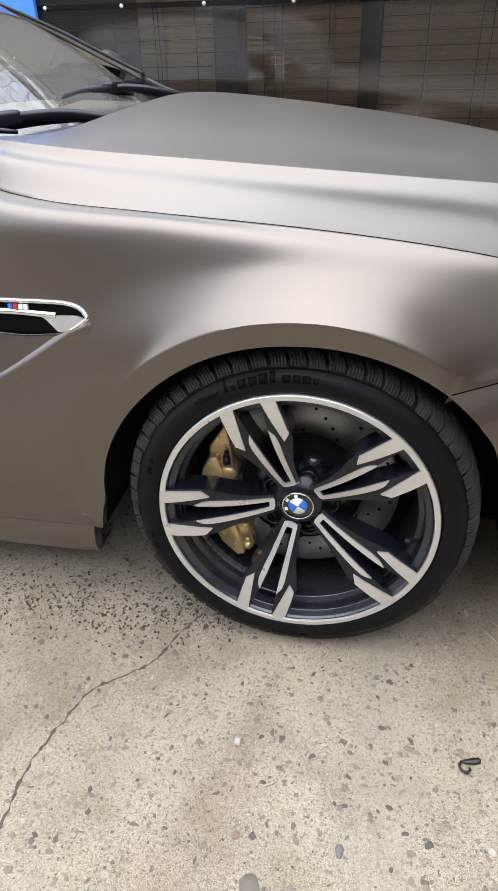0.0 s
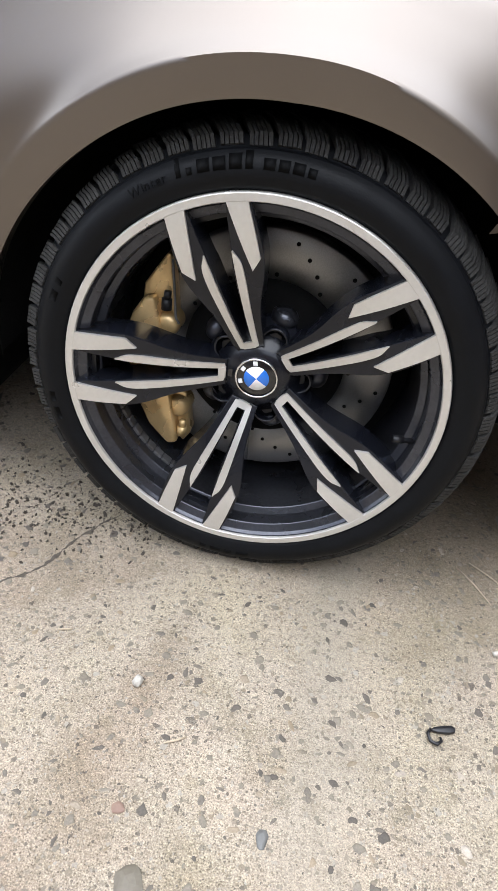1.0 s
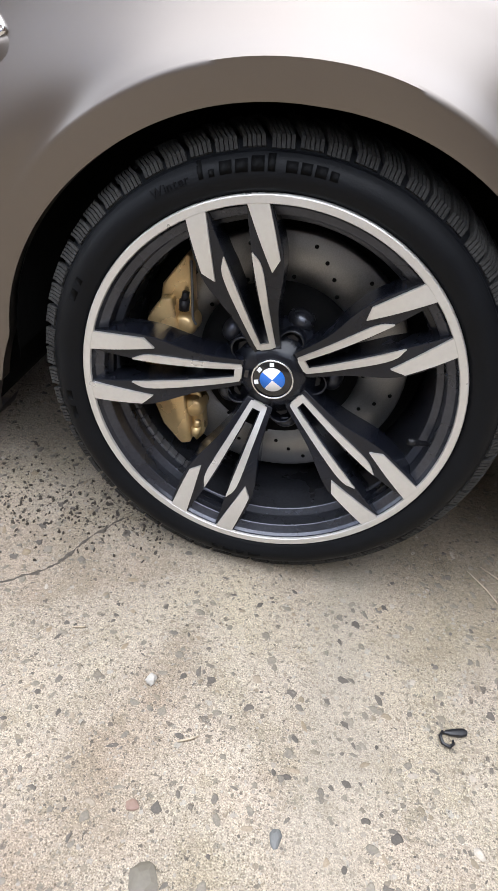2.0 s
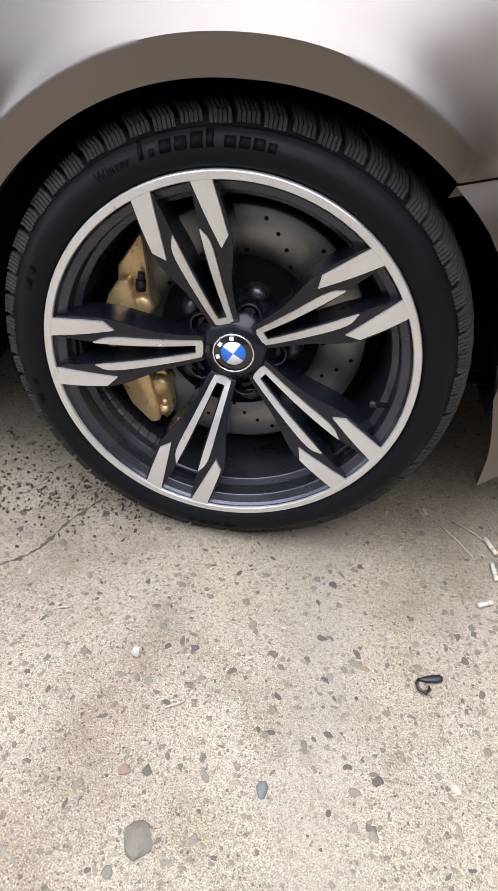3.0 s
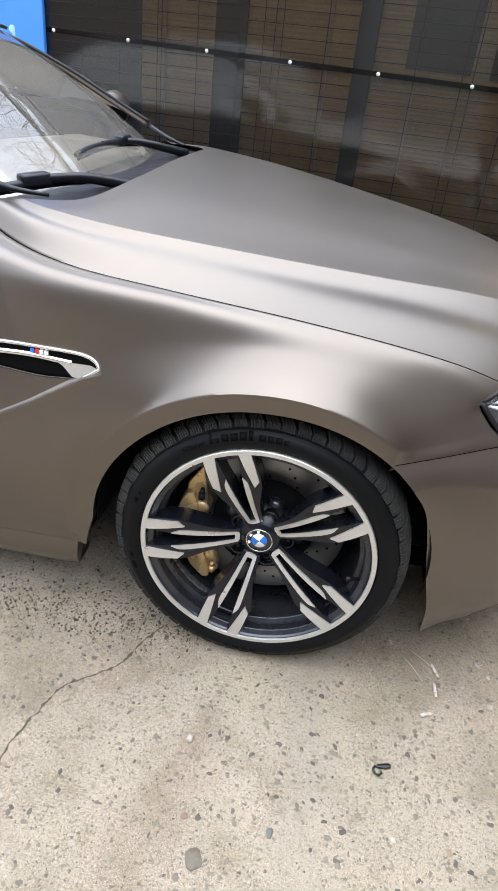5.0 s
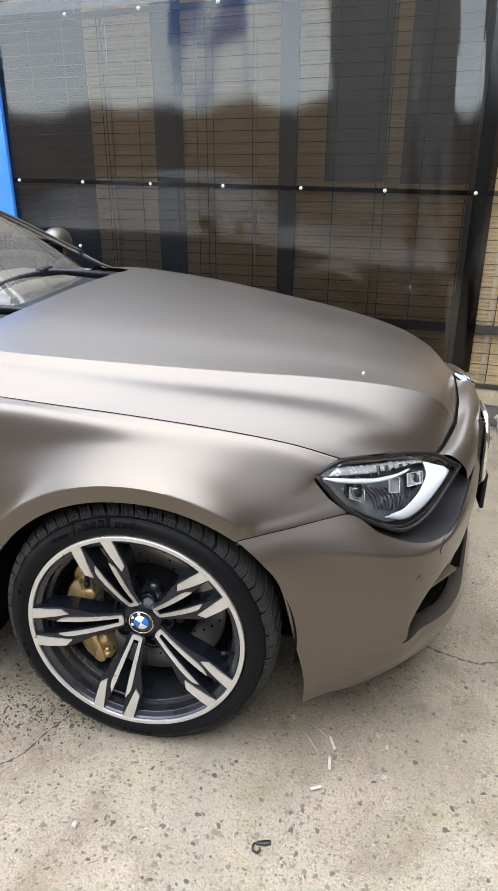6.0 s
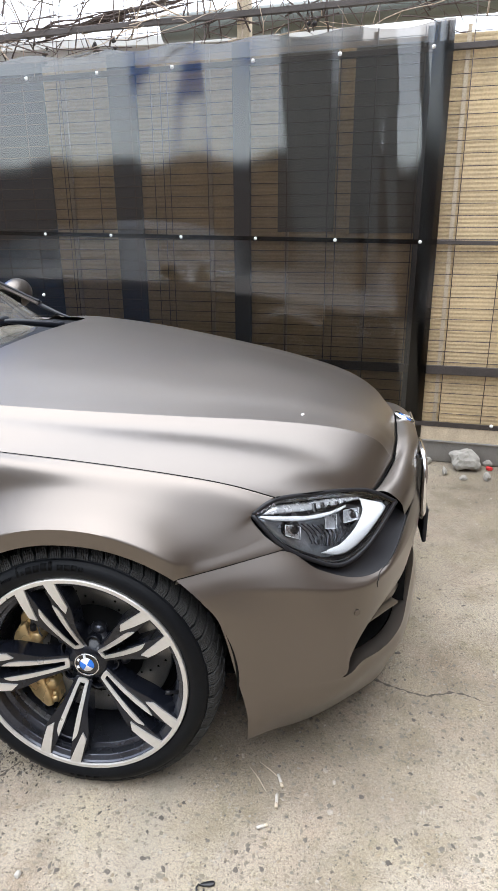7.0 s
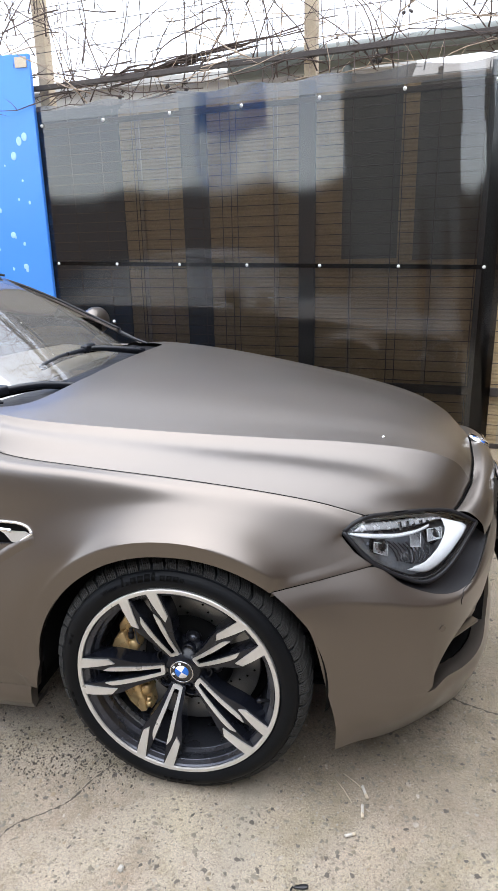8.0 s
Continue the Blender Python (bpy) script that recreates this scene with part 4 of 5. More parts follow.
    for k in range(5):
        a = radians(146 - 72 * k)
        c = Vector((0.061 * math.cos(a), 0, 0.061 * math.sin(a)))
        b = bm_of(turned([(0.0165, 0.064), (0.0185, 0.062), (0.0205, 0.066), (0.0205, 0.09), (0.0165, 0.09)], 24))
        b.transform(Matrix.Translation(c))
        bit("bolt_well", b, GUN, rim)
        b = bmesh.new()
        rod(b, c + Vector((0, 0.074, 0)), c + Vector((0, 0.1, 0)), 0.0105, 6)
        rod(b, c + Vector((0, 0.083, 0)), c + Vector((0, 0.1, 0)), 0.014, 16)
        bit("wheel_bolt", b, BLACK, rim, bevel=0.001, smooth=False)
        d = Vector((math.cos(a), 0, math.sin(a)))
        bm = bmesh.new()
        bmesh.ops.create_uvsphere(bm, u_segments=20, v_segments=12, radius=1, matrix=Matrix.Translation(c + d * 0.026 + Vector((0, 0.1, 0))) @ d.to_track_quat("X", "Z").to_matrix().to_4x4() @ Matrix.Diagonal((0.017, 0.022, 0.021, 1)))
        bit("hub_pod", bm, BARREL, rim)
    # balance weights stuck in the barrel
    for k in range(9):
        b = bmesh.new()
        cube(b, (0.2275, 0.062, -0.008), (0.2335, 0.078, 0.008), pose(0, 0, 0, 0, -(205 + 4.4 * k), 0))
        bit("balance_weight", b, STEELW, rim, bevel=0.0015, smooth=False)
    # valve
    v = bmesh.new()
    a = radians(-9)
    p = Vector((0.243 * math.cos(a), 0.03, 0.243 * math.sin(a)))
    q = p + Vector((-0.03 * math.cos(a), -0.012, -0.03 * math.sin(a)))
    rod(v, p, q, 0.004, 10)
    rod(v, p.lerp(q, 0.5), q, 0.0055, 10)
    bit("valve", v, BLACK, rim)
    # brake disc with drilled holes, and caliper
    disc = bmesh.new()
    v, f = turned([(0.075, 0.134), (0.118, 0.134), (0.120, 0.128), (0.1975, 0.128), (0.2, 0.130), (0.2, 0.160), (0.11, 0.160)], 96)
    disc = bm_of((v, f))
    bit("brake_disc", disc, STEEL, rim, "drilled steel brake disc")
    holes = bmesh.new()
    for k in range(48):
        r = (0.134, 0.152, 0.168, 0.184)[k % 4]
        a = 2 * math.pi * k / 48
        rod(holes, (r * math.cos(a), 0.1275, r * math.sin(a)), (r * math.cos(a), 0.135, r * math.sin(a)), 0.0032, 10)
    tagged(bit("disc_hole", holes, LINER, rim), kind="stuff")
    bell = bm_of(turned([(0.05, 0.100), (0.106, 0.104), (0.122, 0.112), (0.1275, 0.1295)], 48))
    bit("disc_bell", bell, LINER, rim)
    # Near-black plate added behind the disc to blacken the wheel's inside.
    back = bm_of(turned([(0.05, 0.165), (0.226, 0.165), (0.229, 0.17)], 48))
    bit("dark_backing", back, LINER, rim)
    # caliper: an outer block, a finger over the disc, two piston domes, nipples and a hose clip
    cal = bmesh.new()
    outl = [(-0.184, 0.080), (-0.168, 0.083), (-0.154, 0.035), (-0.146, -0.02), (-0.134, -0.08), (-0.124, -0.12), (-0.117, -0.160), (-0.133, -0.166), (-0.166, -0.134), (-0.186, -0.092), (-0.203, -0.03), (-0.207, 0.03), (-0.199, 0.055)]
    prism(cal, outl, lambda a, b, d: Vector((a, 0.080 + d, b)), 0.05)
    bit("brake_caliper", cal, GOLD, rim, "gold painted brake caliper", bevel=0.004)
    for outl in ([(-0.156, 0.146), (-0.150, 0.144), (-0.136, 0.045), (-0.15, 0.03), (-0.19, 0.06), (-0.188, 0.095)], [(-0.132, -0.07), (-0.112, -0.075), (-0.100, -0.15), (-0.112, -0.168), (-0.125, -0.15)]):
        cal = bmesh.new()
        prism(cal, outl, lambda a, b, d: Vector((a, 0.100 + d, b)), 0.06)
        bit("caliper_bridge", cal, GOLD, rim, bevel=0.003)
    for a, b in ((-0.148, 0.040), (-0.122, -0.098)):
        bit("caliper_piston", moved(turned([(0, 0.084), (0.012, 0.0855), (0.016, 0.089), (0.0185, 0.096), (0.0195, 0.125)], 28), (a, 0, b)), GOLD, rim)
    for a, b in ((-0.150, 0.078), (-0.112, -0.135)):
        bm = bmesh.new()
        rod(bm, (a, 0.088, b - 0.012), (a, 0.088, b + 0.004), 0.008, 12)
        rod(bm, (a, 0.088, b + 0.004), (a + 0.001, 0.088, b + 0.016), 0.0055, 10)
        bit("bleed_nipple", bm, BLACK if b > 0 else GOLD, rim)
    bm = bmesh.new()
    pipe(bm, spline([(-0.146, 0.092, 0.14), (-0.14, 0.092, 0.09), (-0.136, 0.092, 0.055), (-0.130, 0.092, 0.045)], 16), 0.0022, 6)
    bit("retaining_spring", bm, STEELW, rim)
    bm = bmesh.new()
    cube(bm, (-0.0425, 0.0535, -0.006), (-0.0365, 0.0575, 0.006), pose(0, 0, 0, 0, 2, 0))
    bit("spoke_badge", bm, GLOSS, rim, smooth=False)
    return rim


wheel(CAMBER)
wheel(pose(-2.96, 0, AXLE), False)
wheel(pose(0, 2 * MID, AXLE, 0, 0, 180), False)
wheel(pose(-2.96, 2 * MID, AXLE, 0, 0, 180), False)

# ---------- ground ----------
def concrete():
    m = bpy.data.materials.new("worn_aggregate_concrete")
    m.use_nodes = True
    t = m.node_tree
    p = t.nodes["Principled BSDF"]
    co = t.nodes.new("ShaderNodeTexCoord")

    def noise_(scale, detail=5, rough=0.55):
        n = t.nodes.new("ShaderNodeTexNoise")
        n.inputs["Scale"].default_value, n.inputs["Detail"].default_value, n.inputs["Roughness"].default_value = scale, detail, rough
        t.links.new(co.outputs["Object"], n.inputs["Vector"])
        return n.outputs["Fac"]

    def ramp(src, stops):
        r = t.nodes.new("ShaderNodeValToRGB")
        e = r.color_ramp.elements
        while len(e) < len(stops):
            e.new(0.5)
        for el, (pos, col) in zip(e, stops):
            el.position, el.color = pos, (*col, 1)
        t.links.new(src, r.inputs[0])
        return r.outputs[0]

    def mix(fac, a, b, mode="MIX"):
        n = t.nodes.new("ShaderNodeMix")
        n.data_type, n.blend_type = "RGBA", mode
        if isinstance(fac, float):
            n.inputs["Factor"].default_value = fac
        else:
            t.links.new(fac, n.inputs["Factor"])
        t.links.new(a, n.inputs["A"])
        t.links.new(b, n.inputs["B"])
        return n.outputs["Result"]

    cement = ramp(noise_(1.7, 6), [(0.3, (0.252, 0.213, 0.163)), (0.5, (0.292, 0.249, 0.196)), (0.72, (0.33, 0.288, 0.235))])
    grain = ramp(noise_(160, 4, 0.7), [(0.31, (0.34, 0.315, 0.28)), (0.40, (0.84, 0.83, 0.81)), (0.5, (1.0, 1.0, 1.0)), (0.6, (1.12, 1.11, 1.09)), (0.69, (1.42, 1.4, 1.34))])
    col = mix(1.0, cement, grain, "MULTIPLY")
    sand = ramp(noise_(480, 3, 0.7), [(0.35, (0.36, 0.335, 0.3)), (0.44, (0.86, 0.85, 0.83)), (0.54, (1.07, 1.07, 1.06)), (0.64, (1.62, 1.6, 1.54))])
    col = mix(1.0, col, sand, "MULTIPLY")
    stain = ramp(noise_(5.5, 6, 0.62), [(0.33, (0.74, 0.71, 0.66)), (0.5, (1, 1, 1)), (0.68, (1.12, 1.11, 1.08))])
    col = mix(1.0, col, stain, "MULTIPLY")
    tinge = ramp(noise_(4.1, 4, 0.6), [(0.34, (1.03, 0.99, 0.99)), (0.5, (1, 1, 1)), (0.64, (1.0, 1.005, 0.95))])
    col = mix(1.0, col, tinge, "MULTIPLY")
    blot = ramp(noise_(13, 6, 0.72), [(0.30, (0.6, 0.6, 0.55)), (0.38, (0.88, 0.88, 0.85)), (0.44, (1, 1, 1))])
    col = mix(1.0, col, blot, "MULTIPLY")
    worn = ramp(noise_(0.75, 3), [(0.36, (0.72, 0.71, 0.68)), (0.55, (1, 1, 1)), (0.7, (1.05, 1.05, 1.04))])
    col = mix(1.0, col, worn, "MULTIPLY")
    heights = []
    for scale, rnd, lo, hi, bright in ((46, 1.0, 0.10, 0.12, 0.8), (110, 1.0, 0.16, 0.2, 0.8), (260, 1.0, 0.2, 0.26, 0.75)):
        warp = t.nodes.new("ShaderNodeTexVoronoi")
        warp.inputs["Scale"].default_value, warp.inputs["Randomness"].default_value = scale, rnd
        wob = t.nodes.new("ShaderNodeTexNoise")
        wob.inputs["Scale"].default_value = scale * 1.7
        t.links.new(co.outputs["Object"], wob.inputs["Vector"])
        vm = t.nodes.new("ShaderNodeVectorMath")
        vm.operation = "MULTIPLY_ADD"
        vm.inputs[1].default_value = (0.8 / scale,) * 3
        t.links.new(wob.outputs["Color"], vm.inputs[0])
        t.links.new(co.outputs["Object"], vm.inputs[2])
        t.links.new(vm.outputs[0], warp.inputs["Vector"])
        sep = t.nodes.new("ShaderNodeSeparateColor")
        t.links.new(warp.outputs["Color"], sep.inputs[0])
        stone = ramp(sep.outputs[0], [(0.0, (0.035, 0.03, 0.025)), (0.2, (0.085, 0.073, 0.058)), (0.45, (0.165, 0.143, 0.113)), (0.62, (0.15, 0.115, 0.08)), (0.8, (0.22, 0.198, 0.162)), (1.0, (0.32, 0.3, 0.26))])
        size = t.nodes.new("ShaderNodeMapRange")
        size.inputs["From Min"].default_value, size.inputs["From Max"].default_value = 0.45, 1.0
        size.inputs["To Min"].default_value, size.inputs["To Max"].default_value = 0.0, hi * 2.2
        t.links.new(sep.outputs[1], size.inputs["Value"])
        inside = t.nodes.new("ShaderNodeMath")
        inside.operation = "LESS_THAN"
        t.links.new(warp.outputs["Distance"], inside.inputs[0])
        t.links.new(size.outputs[0], inside.inputs[1])
        scl = t.nodes.new("ShaderNodeMath")
        scl.operation = "MULTIPLY"
        scl.inputs[1].default_value = bright * 0.9
        t.links.new(inside.outputs[0], scl.inputs[0])
        col = mix(scl.outputs[0], col, stone)
        heights.append(inside.outputs[0])
    # a smooth lane of cement run down from the wheel
    sep2 = t.nodes.new("ShaderNodeSeparateXYZ")
    t.links.new(co.outputs["Object"], sep2.inputs[0])
    shift = t.nodes.new("ShaderNodeMath")
    shift.operation, shift.inputs[1].default_value = "MULTIPLY_ADD", 0.16
    t.links.new(noise_(6, 4), shift.inputs[0])
    t.links.new(sep2.outputs["X"], shift.inputs[2])
    lane = ramp(shift.outputs[0], [(0.20, (0, 0, 0)), (0.235, (0.3, 0.3, 0.3)), (0.30, (0.38, 0.38, 0.38)), (0.36, (0, 0, 0))])
    plain = ramp(noise_(45, 5), [(0.3, (0.235, 0.21, 0.165)), (0.7, (0.295, 0.265, 0.212))])
    col = mix(lane, col, plain)
    t.links.new(col, p.inputs["Base Color"])
    p.inputs["Roughness"].default_value = 0.82
    b1, b2 = t.nodes.new("ShaderNodeBump"), t.nodes.new("ShaderNodeBump")
    b1.inputs["Strength"].default_value, b1.inputs["Distance"].default_value = 0.8, 0.004
    t.links.new(noise_(90, 8, 0.72), b1.inputs["Height"])
    b2.inputs["Strength"].default_value, b2.inputs["Distance"].default_value = 0.35, 0.0012
    t.links.new(heights[0], b2.inputs["Height"])
    t.links.new(b1.outputs[0], b2.inputs["Normal"])
    t.links.new(b2.outputs[0], p.inputs["Normal"])
    return m


CONCRETE = concrete()
bm = bmesh.new()
bmesh.ops.create_grid(bm, x_segments=40, y_segments=40, size=300)
ground = tagged(part("ground", bm, CONCRETE), "worn concrete yard with exposed pebbles and cracks", "ground", kind="structure")


def stone_mat(name, base):
    m = shader(name, base, 0.75, var=0.3, scale=60, fine=400, bump=0.2, bump_scale=500)
    t = m.node_tree
    info, ramp = t.nodes.new("ShaderNodeNewGeometry"), t.nodes.new("ShaderNodeValToRGB")
    e = ramp.color_ramp.elements
    stops = [(0.0, (0.07, 0.06, 0.05)), (0.22, (0.12, 0.104, 0.084)), (0.45, (0.19, 0.165, 0.13)), (0.7, (0.15, 0.128, 0.1)), (0.88, (0.225, 0.175, 0.115)), (1.0, (0.34, 0.3, 0.25))]
    while len(e) < len(stops):
        e.new(0.5)
    for el, (pos, col) in zip(e, stops):
        el.position, el.color = pos, (*col, 1)
    t.links.new(info.outputs["Random Per Island"], ramp.inputs[0])
    mul = next(n for n in t.nodes if n.bl_idname == "ShaderNodeMix")
    t.links.new(ramp.outputs[0], mul.inputs["A"])
    return m


PEBBLE = stone_mat("embedded_pebbles", (0.3, 0.27, 0.23))


def pebbles(name, count, area, size, rise, seed, label):
    """Flat stones set in the concrete, mostly sunk."""
    rng = random.Random(seed)
    verts, faces = [], []
    for _ in range(count):
        x, y = rng.uniform(area[0], area[1]), rng.uniform(area[2], area[3])
        r = size[0] + (size[1] - size[0]) * rng.random() ** 3
        el, an = rng.uniform(0.35, 0.95), rng.uniform(0, 6.28)
        n, base = 8, len(verts)
        h = rise * rng.uniform(0.3, 1)
        jit = [rng.uniform(0.55, 1.25) for _ in range(n)]
        for k, (s, z) in enumerate(((1.0, -0.002), (0.93, h * 0.5), (0.62, h))):
            for i in range(n):
                a = 2 * math.pi * i / n
                px, py = r * s * jit[i] * math.cos(a), r * s * el * jit[i] * math.sin(a)
                verts.append((x + px * math.cos(an) - py * math.sin(an), y + px * math.sin(an) + py * math.cos(an), z))
        for k in (0, 1):
            for i in range(n):
                j = (i + 1) % n
                faces.append((base + k * n + i, base + k * n + j, base + (k + 1) * n + j, base + (k + 1) * n + i))
        faces.append(tuple(base + 2 * n + i for i in range(n)))
    me = bpy.data.meshes.new(name)
    me.from_pydata(verts, [], faces)
    me.shade_smooth()
    me.materials.append(PEBBLE)
    return tagged(new(name, me), label, "pebbles", kind="stuff")


pebbles("pebbles", 10500, (-1.0, 1.4, -0.8, 0.6), (0.001, 0.0095), 0.0009, 3, "small stones set flush in worn concrete")
pebbles("pebbles", 3200, (-1.2, 3.0, 0.5, 2.6), (0.002, 0.012), 0.0015, 4, "small stones set flush in worn concrete")
pebbles("grit", 10000, (-0.8, 1.1, -0.7, 0.4), (0.0005, 0.0024), 0.0006, 8, "fine dark grit on worn concrete")
GRIT = shader("dark_grit", (0.075, 0.063, 0.05), 0.95, var=0.4, scale=80, bump=0.4)


def crack(name, pts, width, seed):
    """An open crack: a ragged groove filled with dark grit."""
    rng = random.Random(seed)
    path = spline([(x, y, 0) for x, y in pts], len(pts) * 14)
    bm = bmesh.new()
    rows = []
    for i, p in enumerate(path):
        d = path[min(i + 1, len(path) - 1)] - path[max(i - 1, 0)]
        n = np.array((-d[1], d[0], 0)) / max(1e-6, np.hypot(d[0], d[1]))
        p = p + n * (0.005 * noise.noise(Vector((i * 0.23, seed, 0))) + rng.uniform(-0.0014, 0.0014))
        end = min(1, i / 8, (len(path) - 1 - i) / 8)
        w = width * max(0.12, 0.5 + 1.3 * noise.noise(Vector((i * 0.31, seed, 9)))) * rng.uniform(0.6, 1.2) * end + 0.0003
        rows.append([bm.verts.new(Vector(p + n * w * k) + Vector((0, 0, z))) for k, z in ((-1.0, 0.0006), (-0.5, 0.0012), (0.5, 0.0012), (1.0, 0.0006))])
    for a, b in zip(rows, rows[1:]):
        for k in range(3):
            bm.faces.new((a[k], a[k + 1], b[k + 1], b[k]))
    return tagged(part(name, bm, GRIT, ground), "dirt-filled crack in the concrete")


crack("crack", [(-0.205, 0.065), (-0.255, -0.02), (-0.287, -0.099), (-0.336, -0.145), (-0.39, -0.19), (-0.415, -0.255), (-0.437, -0.33), (-0.445, -0.40), (-0.44, -0.5), (-0.46, -0.62)], 0.0042, 1)
crack("crack", [(0.70, 0.52), (0.752, 0.498), (0.839, 0.461), (0.907, 0.446), (0.998, 0.469), (1.08, 0.44)], 0.006, 2)

# loose dirt swept under the sill and beside the tyre; also paints sill shade
rng = random.Random(77)
ball = bmesh.new()
bmesh.ops.create_icosphere(ball, subdivisions=1, radius=1)
ball_v, ball_f = [v.co.copy() for v in ball.verts], [tuple(v.index for v in f.verts) for f in ball.faces]
ball.free()
crumb_v, crumb_f = [], []
for k in range(2200):
    x = rng.uniform(-0.95, -0.12)
    y = rng.gauss(0.04, 0.055) + 0.1 * max(0, x + 0.3)
    r = rng.choice((0.0009, 0.0011, 0.0014, 0.0018, 0.003)) * rng.uniform(0.7, 1.3)
    q = pose(x, y, r * 0.35, rng.uniform(0, 360), rng.uniform(0, 360), rng.uniform(0, 360)) @ Matrix.Diagonal((r * rng.uniform(0.8, 2.0), r, r * rng.uniform(0.3, 0.8), 1))
    crumb_f += [tuple(len(crumb_v) + n for n in f) for f in ball_f]
    crumb_v += [q @ v for v in ball_v]
crumbs = bpy.data.meshes.new("dirt_shade_crumbs")
crumbs.from_pydata(crumb_v, [], crumb_f)
DIRT_SHADE = shader("dirt_and_shade_brown", (0.055, 0.045, 0.036), 0.95, var=0.4, scale=80)
crumbs.materials.append(DIRT_SHADE)
tagged(new("dirt_shade_crumbs", crumbs), "dark dirt crumbs scattered under the car sill, also painting its shade", "dirt", kind="stuff")

# loose things on the ground
HOOKM = shader("black_hook_plastic", (0.01, 0.01, 0.012), 0.4, var=0.2)
bm = bmesh.new()
pipe(bm, [(x, y, 0.006) for x, y in ((0.335, -0.2275), (0.331, -0.236), (0.334, -0.246), (0.343, -0.249), (0.349, -0.243), (0.348, -0.2375))], [0.0019, 0.0024, 0.0026, 0.0026, 0.0022, 0.0015], 8)
hook = tagged(part("strap_hook", bm, HOOKM), "black plastic strap hook lying on concrete", "hook")
bm = bmesh.new()
prism(bm, [(0.335, -0.230), (0.339, -0.2245), (0.353, -0.2190), (0.365, -0.2155), (0.3705, -0.219), (0.3695, -0.2255), (0.361, -0.2290), (0.346, -0.2310)], lambda a, b, d: Vector((a, b, 0.0075 - d)), 0.006)
part("hook_plate", bm, HOOKM, hook, bevel=0.002)
PAPER = shader("cigarette_paper", (0.5, 0.47, 0.42), 0.8, var=0.12, scale=60)
BUFF = shader("filter_cork", (0.52, 0.44, 0.33), 0.8, var=0.15, scale=120)
for a, b in (((0.482, 0.088), (0.496, 0.05)), ((0.484, 0.026), (0.485, -0.012)), ((0.444, -0.074), (0.47, -0.062))):
    a, b = Vector((*a, 0.005)), Vector((*b, 0.005))
    bm = bmesh.new()
    rod(bm, a, a.lerp(b, 0.68), 0.0038, 12)
    butt = tagged(part("cigarette_butt", bm, PAPER), "flattened white cigarette butt on concrete", "cigarette butt", group="cigarette butts by the wheel")
    bm = bmesh.new()
    rod(bm, a.lerp(b, 0.68), b, 0.0041, 12)
    part("filter", bm, BUFF, butt)


def rock(name, at, size, mat, seed, label, category, detail=3, rough=0.35):
    bm = bmesh.new()
    bmesh.ops.create_icosphere(bm, subdivisions=detail, radius=1)
    for v in bm.verts:
        n = noise.noise(v.co * 1.3 + Vector((seed, 0, 0))) * rough + noise.noise(v.co * 3.7 + Vector((seed, 5, 0))) * rough * 0.45 + noise.noise(v.co * 9 + Vector((seed, 5, 7))) * rough * 0.2
        v.co = v.co * (1 + n)
    low = min(v.co.z for v in bm.verts)
    for v in bm.verts:
        v.co = Vector(at) + Vector((v.co.x * size[0], v.co.y * size[1], (v.co.z - low * 0.85) * size[2]))
    return tagged(part(name, bm, mat, smooth=False), label, category)


STONE = shader("pale_rubble", (0.3, 0.28, 0.245), 0.9, var=0.25, scale=30, fine=200, bump=0.5, bump_scale=120)
rock("rubble_lump", (1.37, 2.43, 0), (0.085, 0.07, 0.062), STONE, 3, "pale broken lump of concrete by the fence", "rubble")
rock("pebble", (-0.072, -0.257, 0), (0.007, 0.009, 0.006), shader("white_pebble", (0.38, 0.36, 0.32), 0.7), 5, "small white pebble lying on concrete", "pebble", 2)
rock("pebble", (-0.043, -0.42, -0.002), (0.008, 0.007, 0.003), shader("red_pebble", (0.2, 0.13, 0.1), 0.7), 9, "small reddish pebble set in concrete", "pebble", 2)
rock("pebble", (0.128, -0.416, -0.003), (0.007, 0.012, 0.004), shader("grey_pebble", (0.12, 0.12, 0.115), 0.6), 12, "small grey pebble set in concrete", "pebble", 2)
rock("pebble", (-0.006, -0.493, -0.004), (0.016, 0.022, 0.006), shader("buff_pebble", (0.125, 0.108, 0.082), 0.6), 15, "flat buff pebble set in concrete", "pebble", 2)
rock("plastic_scrap", (1.51, 2.42, 0), (0.02, 0.015, 0.013), RED, 21, "scrap of red plastic by the fence", "litter", 2)
rng = random.Random(11)
for k in range(9):
    rock("rubble_chip", (rng.uniform(1.1, 2.6), rng.uniform(2.25, 2.5), 0), [rng.uniform(0.012, 0.03) for _ in range(3)], STONE, 30 + k, "small pale concrete chip by the fence", "rubble", 2)
TWIG = shader("dry_stem", (0.4, 0.33, 0.24), 0.85, var=0.3)
for (x, y), a, n in (((-0.0, -0.325), 30, 0.03), ((0.43, 0.07), -55, 0.09), ((0.46, 0.1), -40, 0.08), ((0.62, -0.2), 80, 0.02), ((-0.2, -0.2), 15, 0.02)):
    bm = bmesh.new()
    d = Vector((math.cos(radians(a)), math.sin(radians(a)), 0)) * n / 2
    pipe(bm, [Vector((x, y, 0.002)) - d, Vector((x + 0.003, y, 0.003)), Vector((x, y, 0.002)) + d], [0.0012, 0.0015, 0.0008], 6)
    tagged(part("dry_stem", bm, TWIG), "thin dry plant stem lying on concrete", "twig")

# ---------- fence ----------
F0, FD, FN = Vector((0.1, 2.685, 0)), Vector((0.9885, -0.151, 0)), Vector((-0.151, -0.9885, 0))


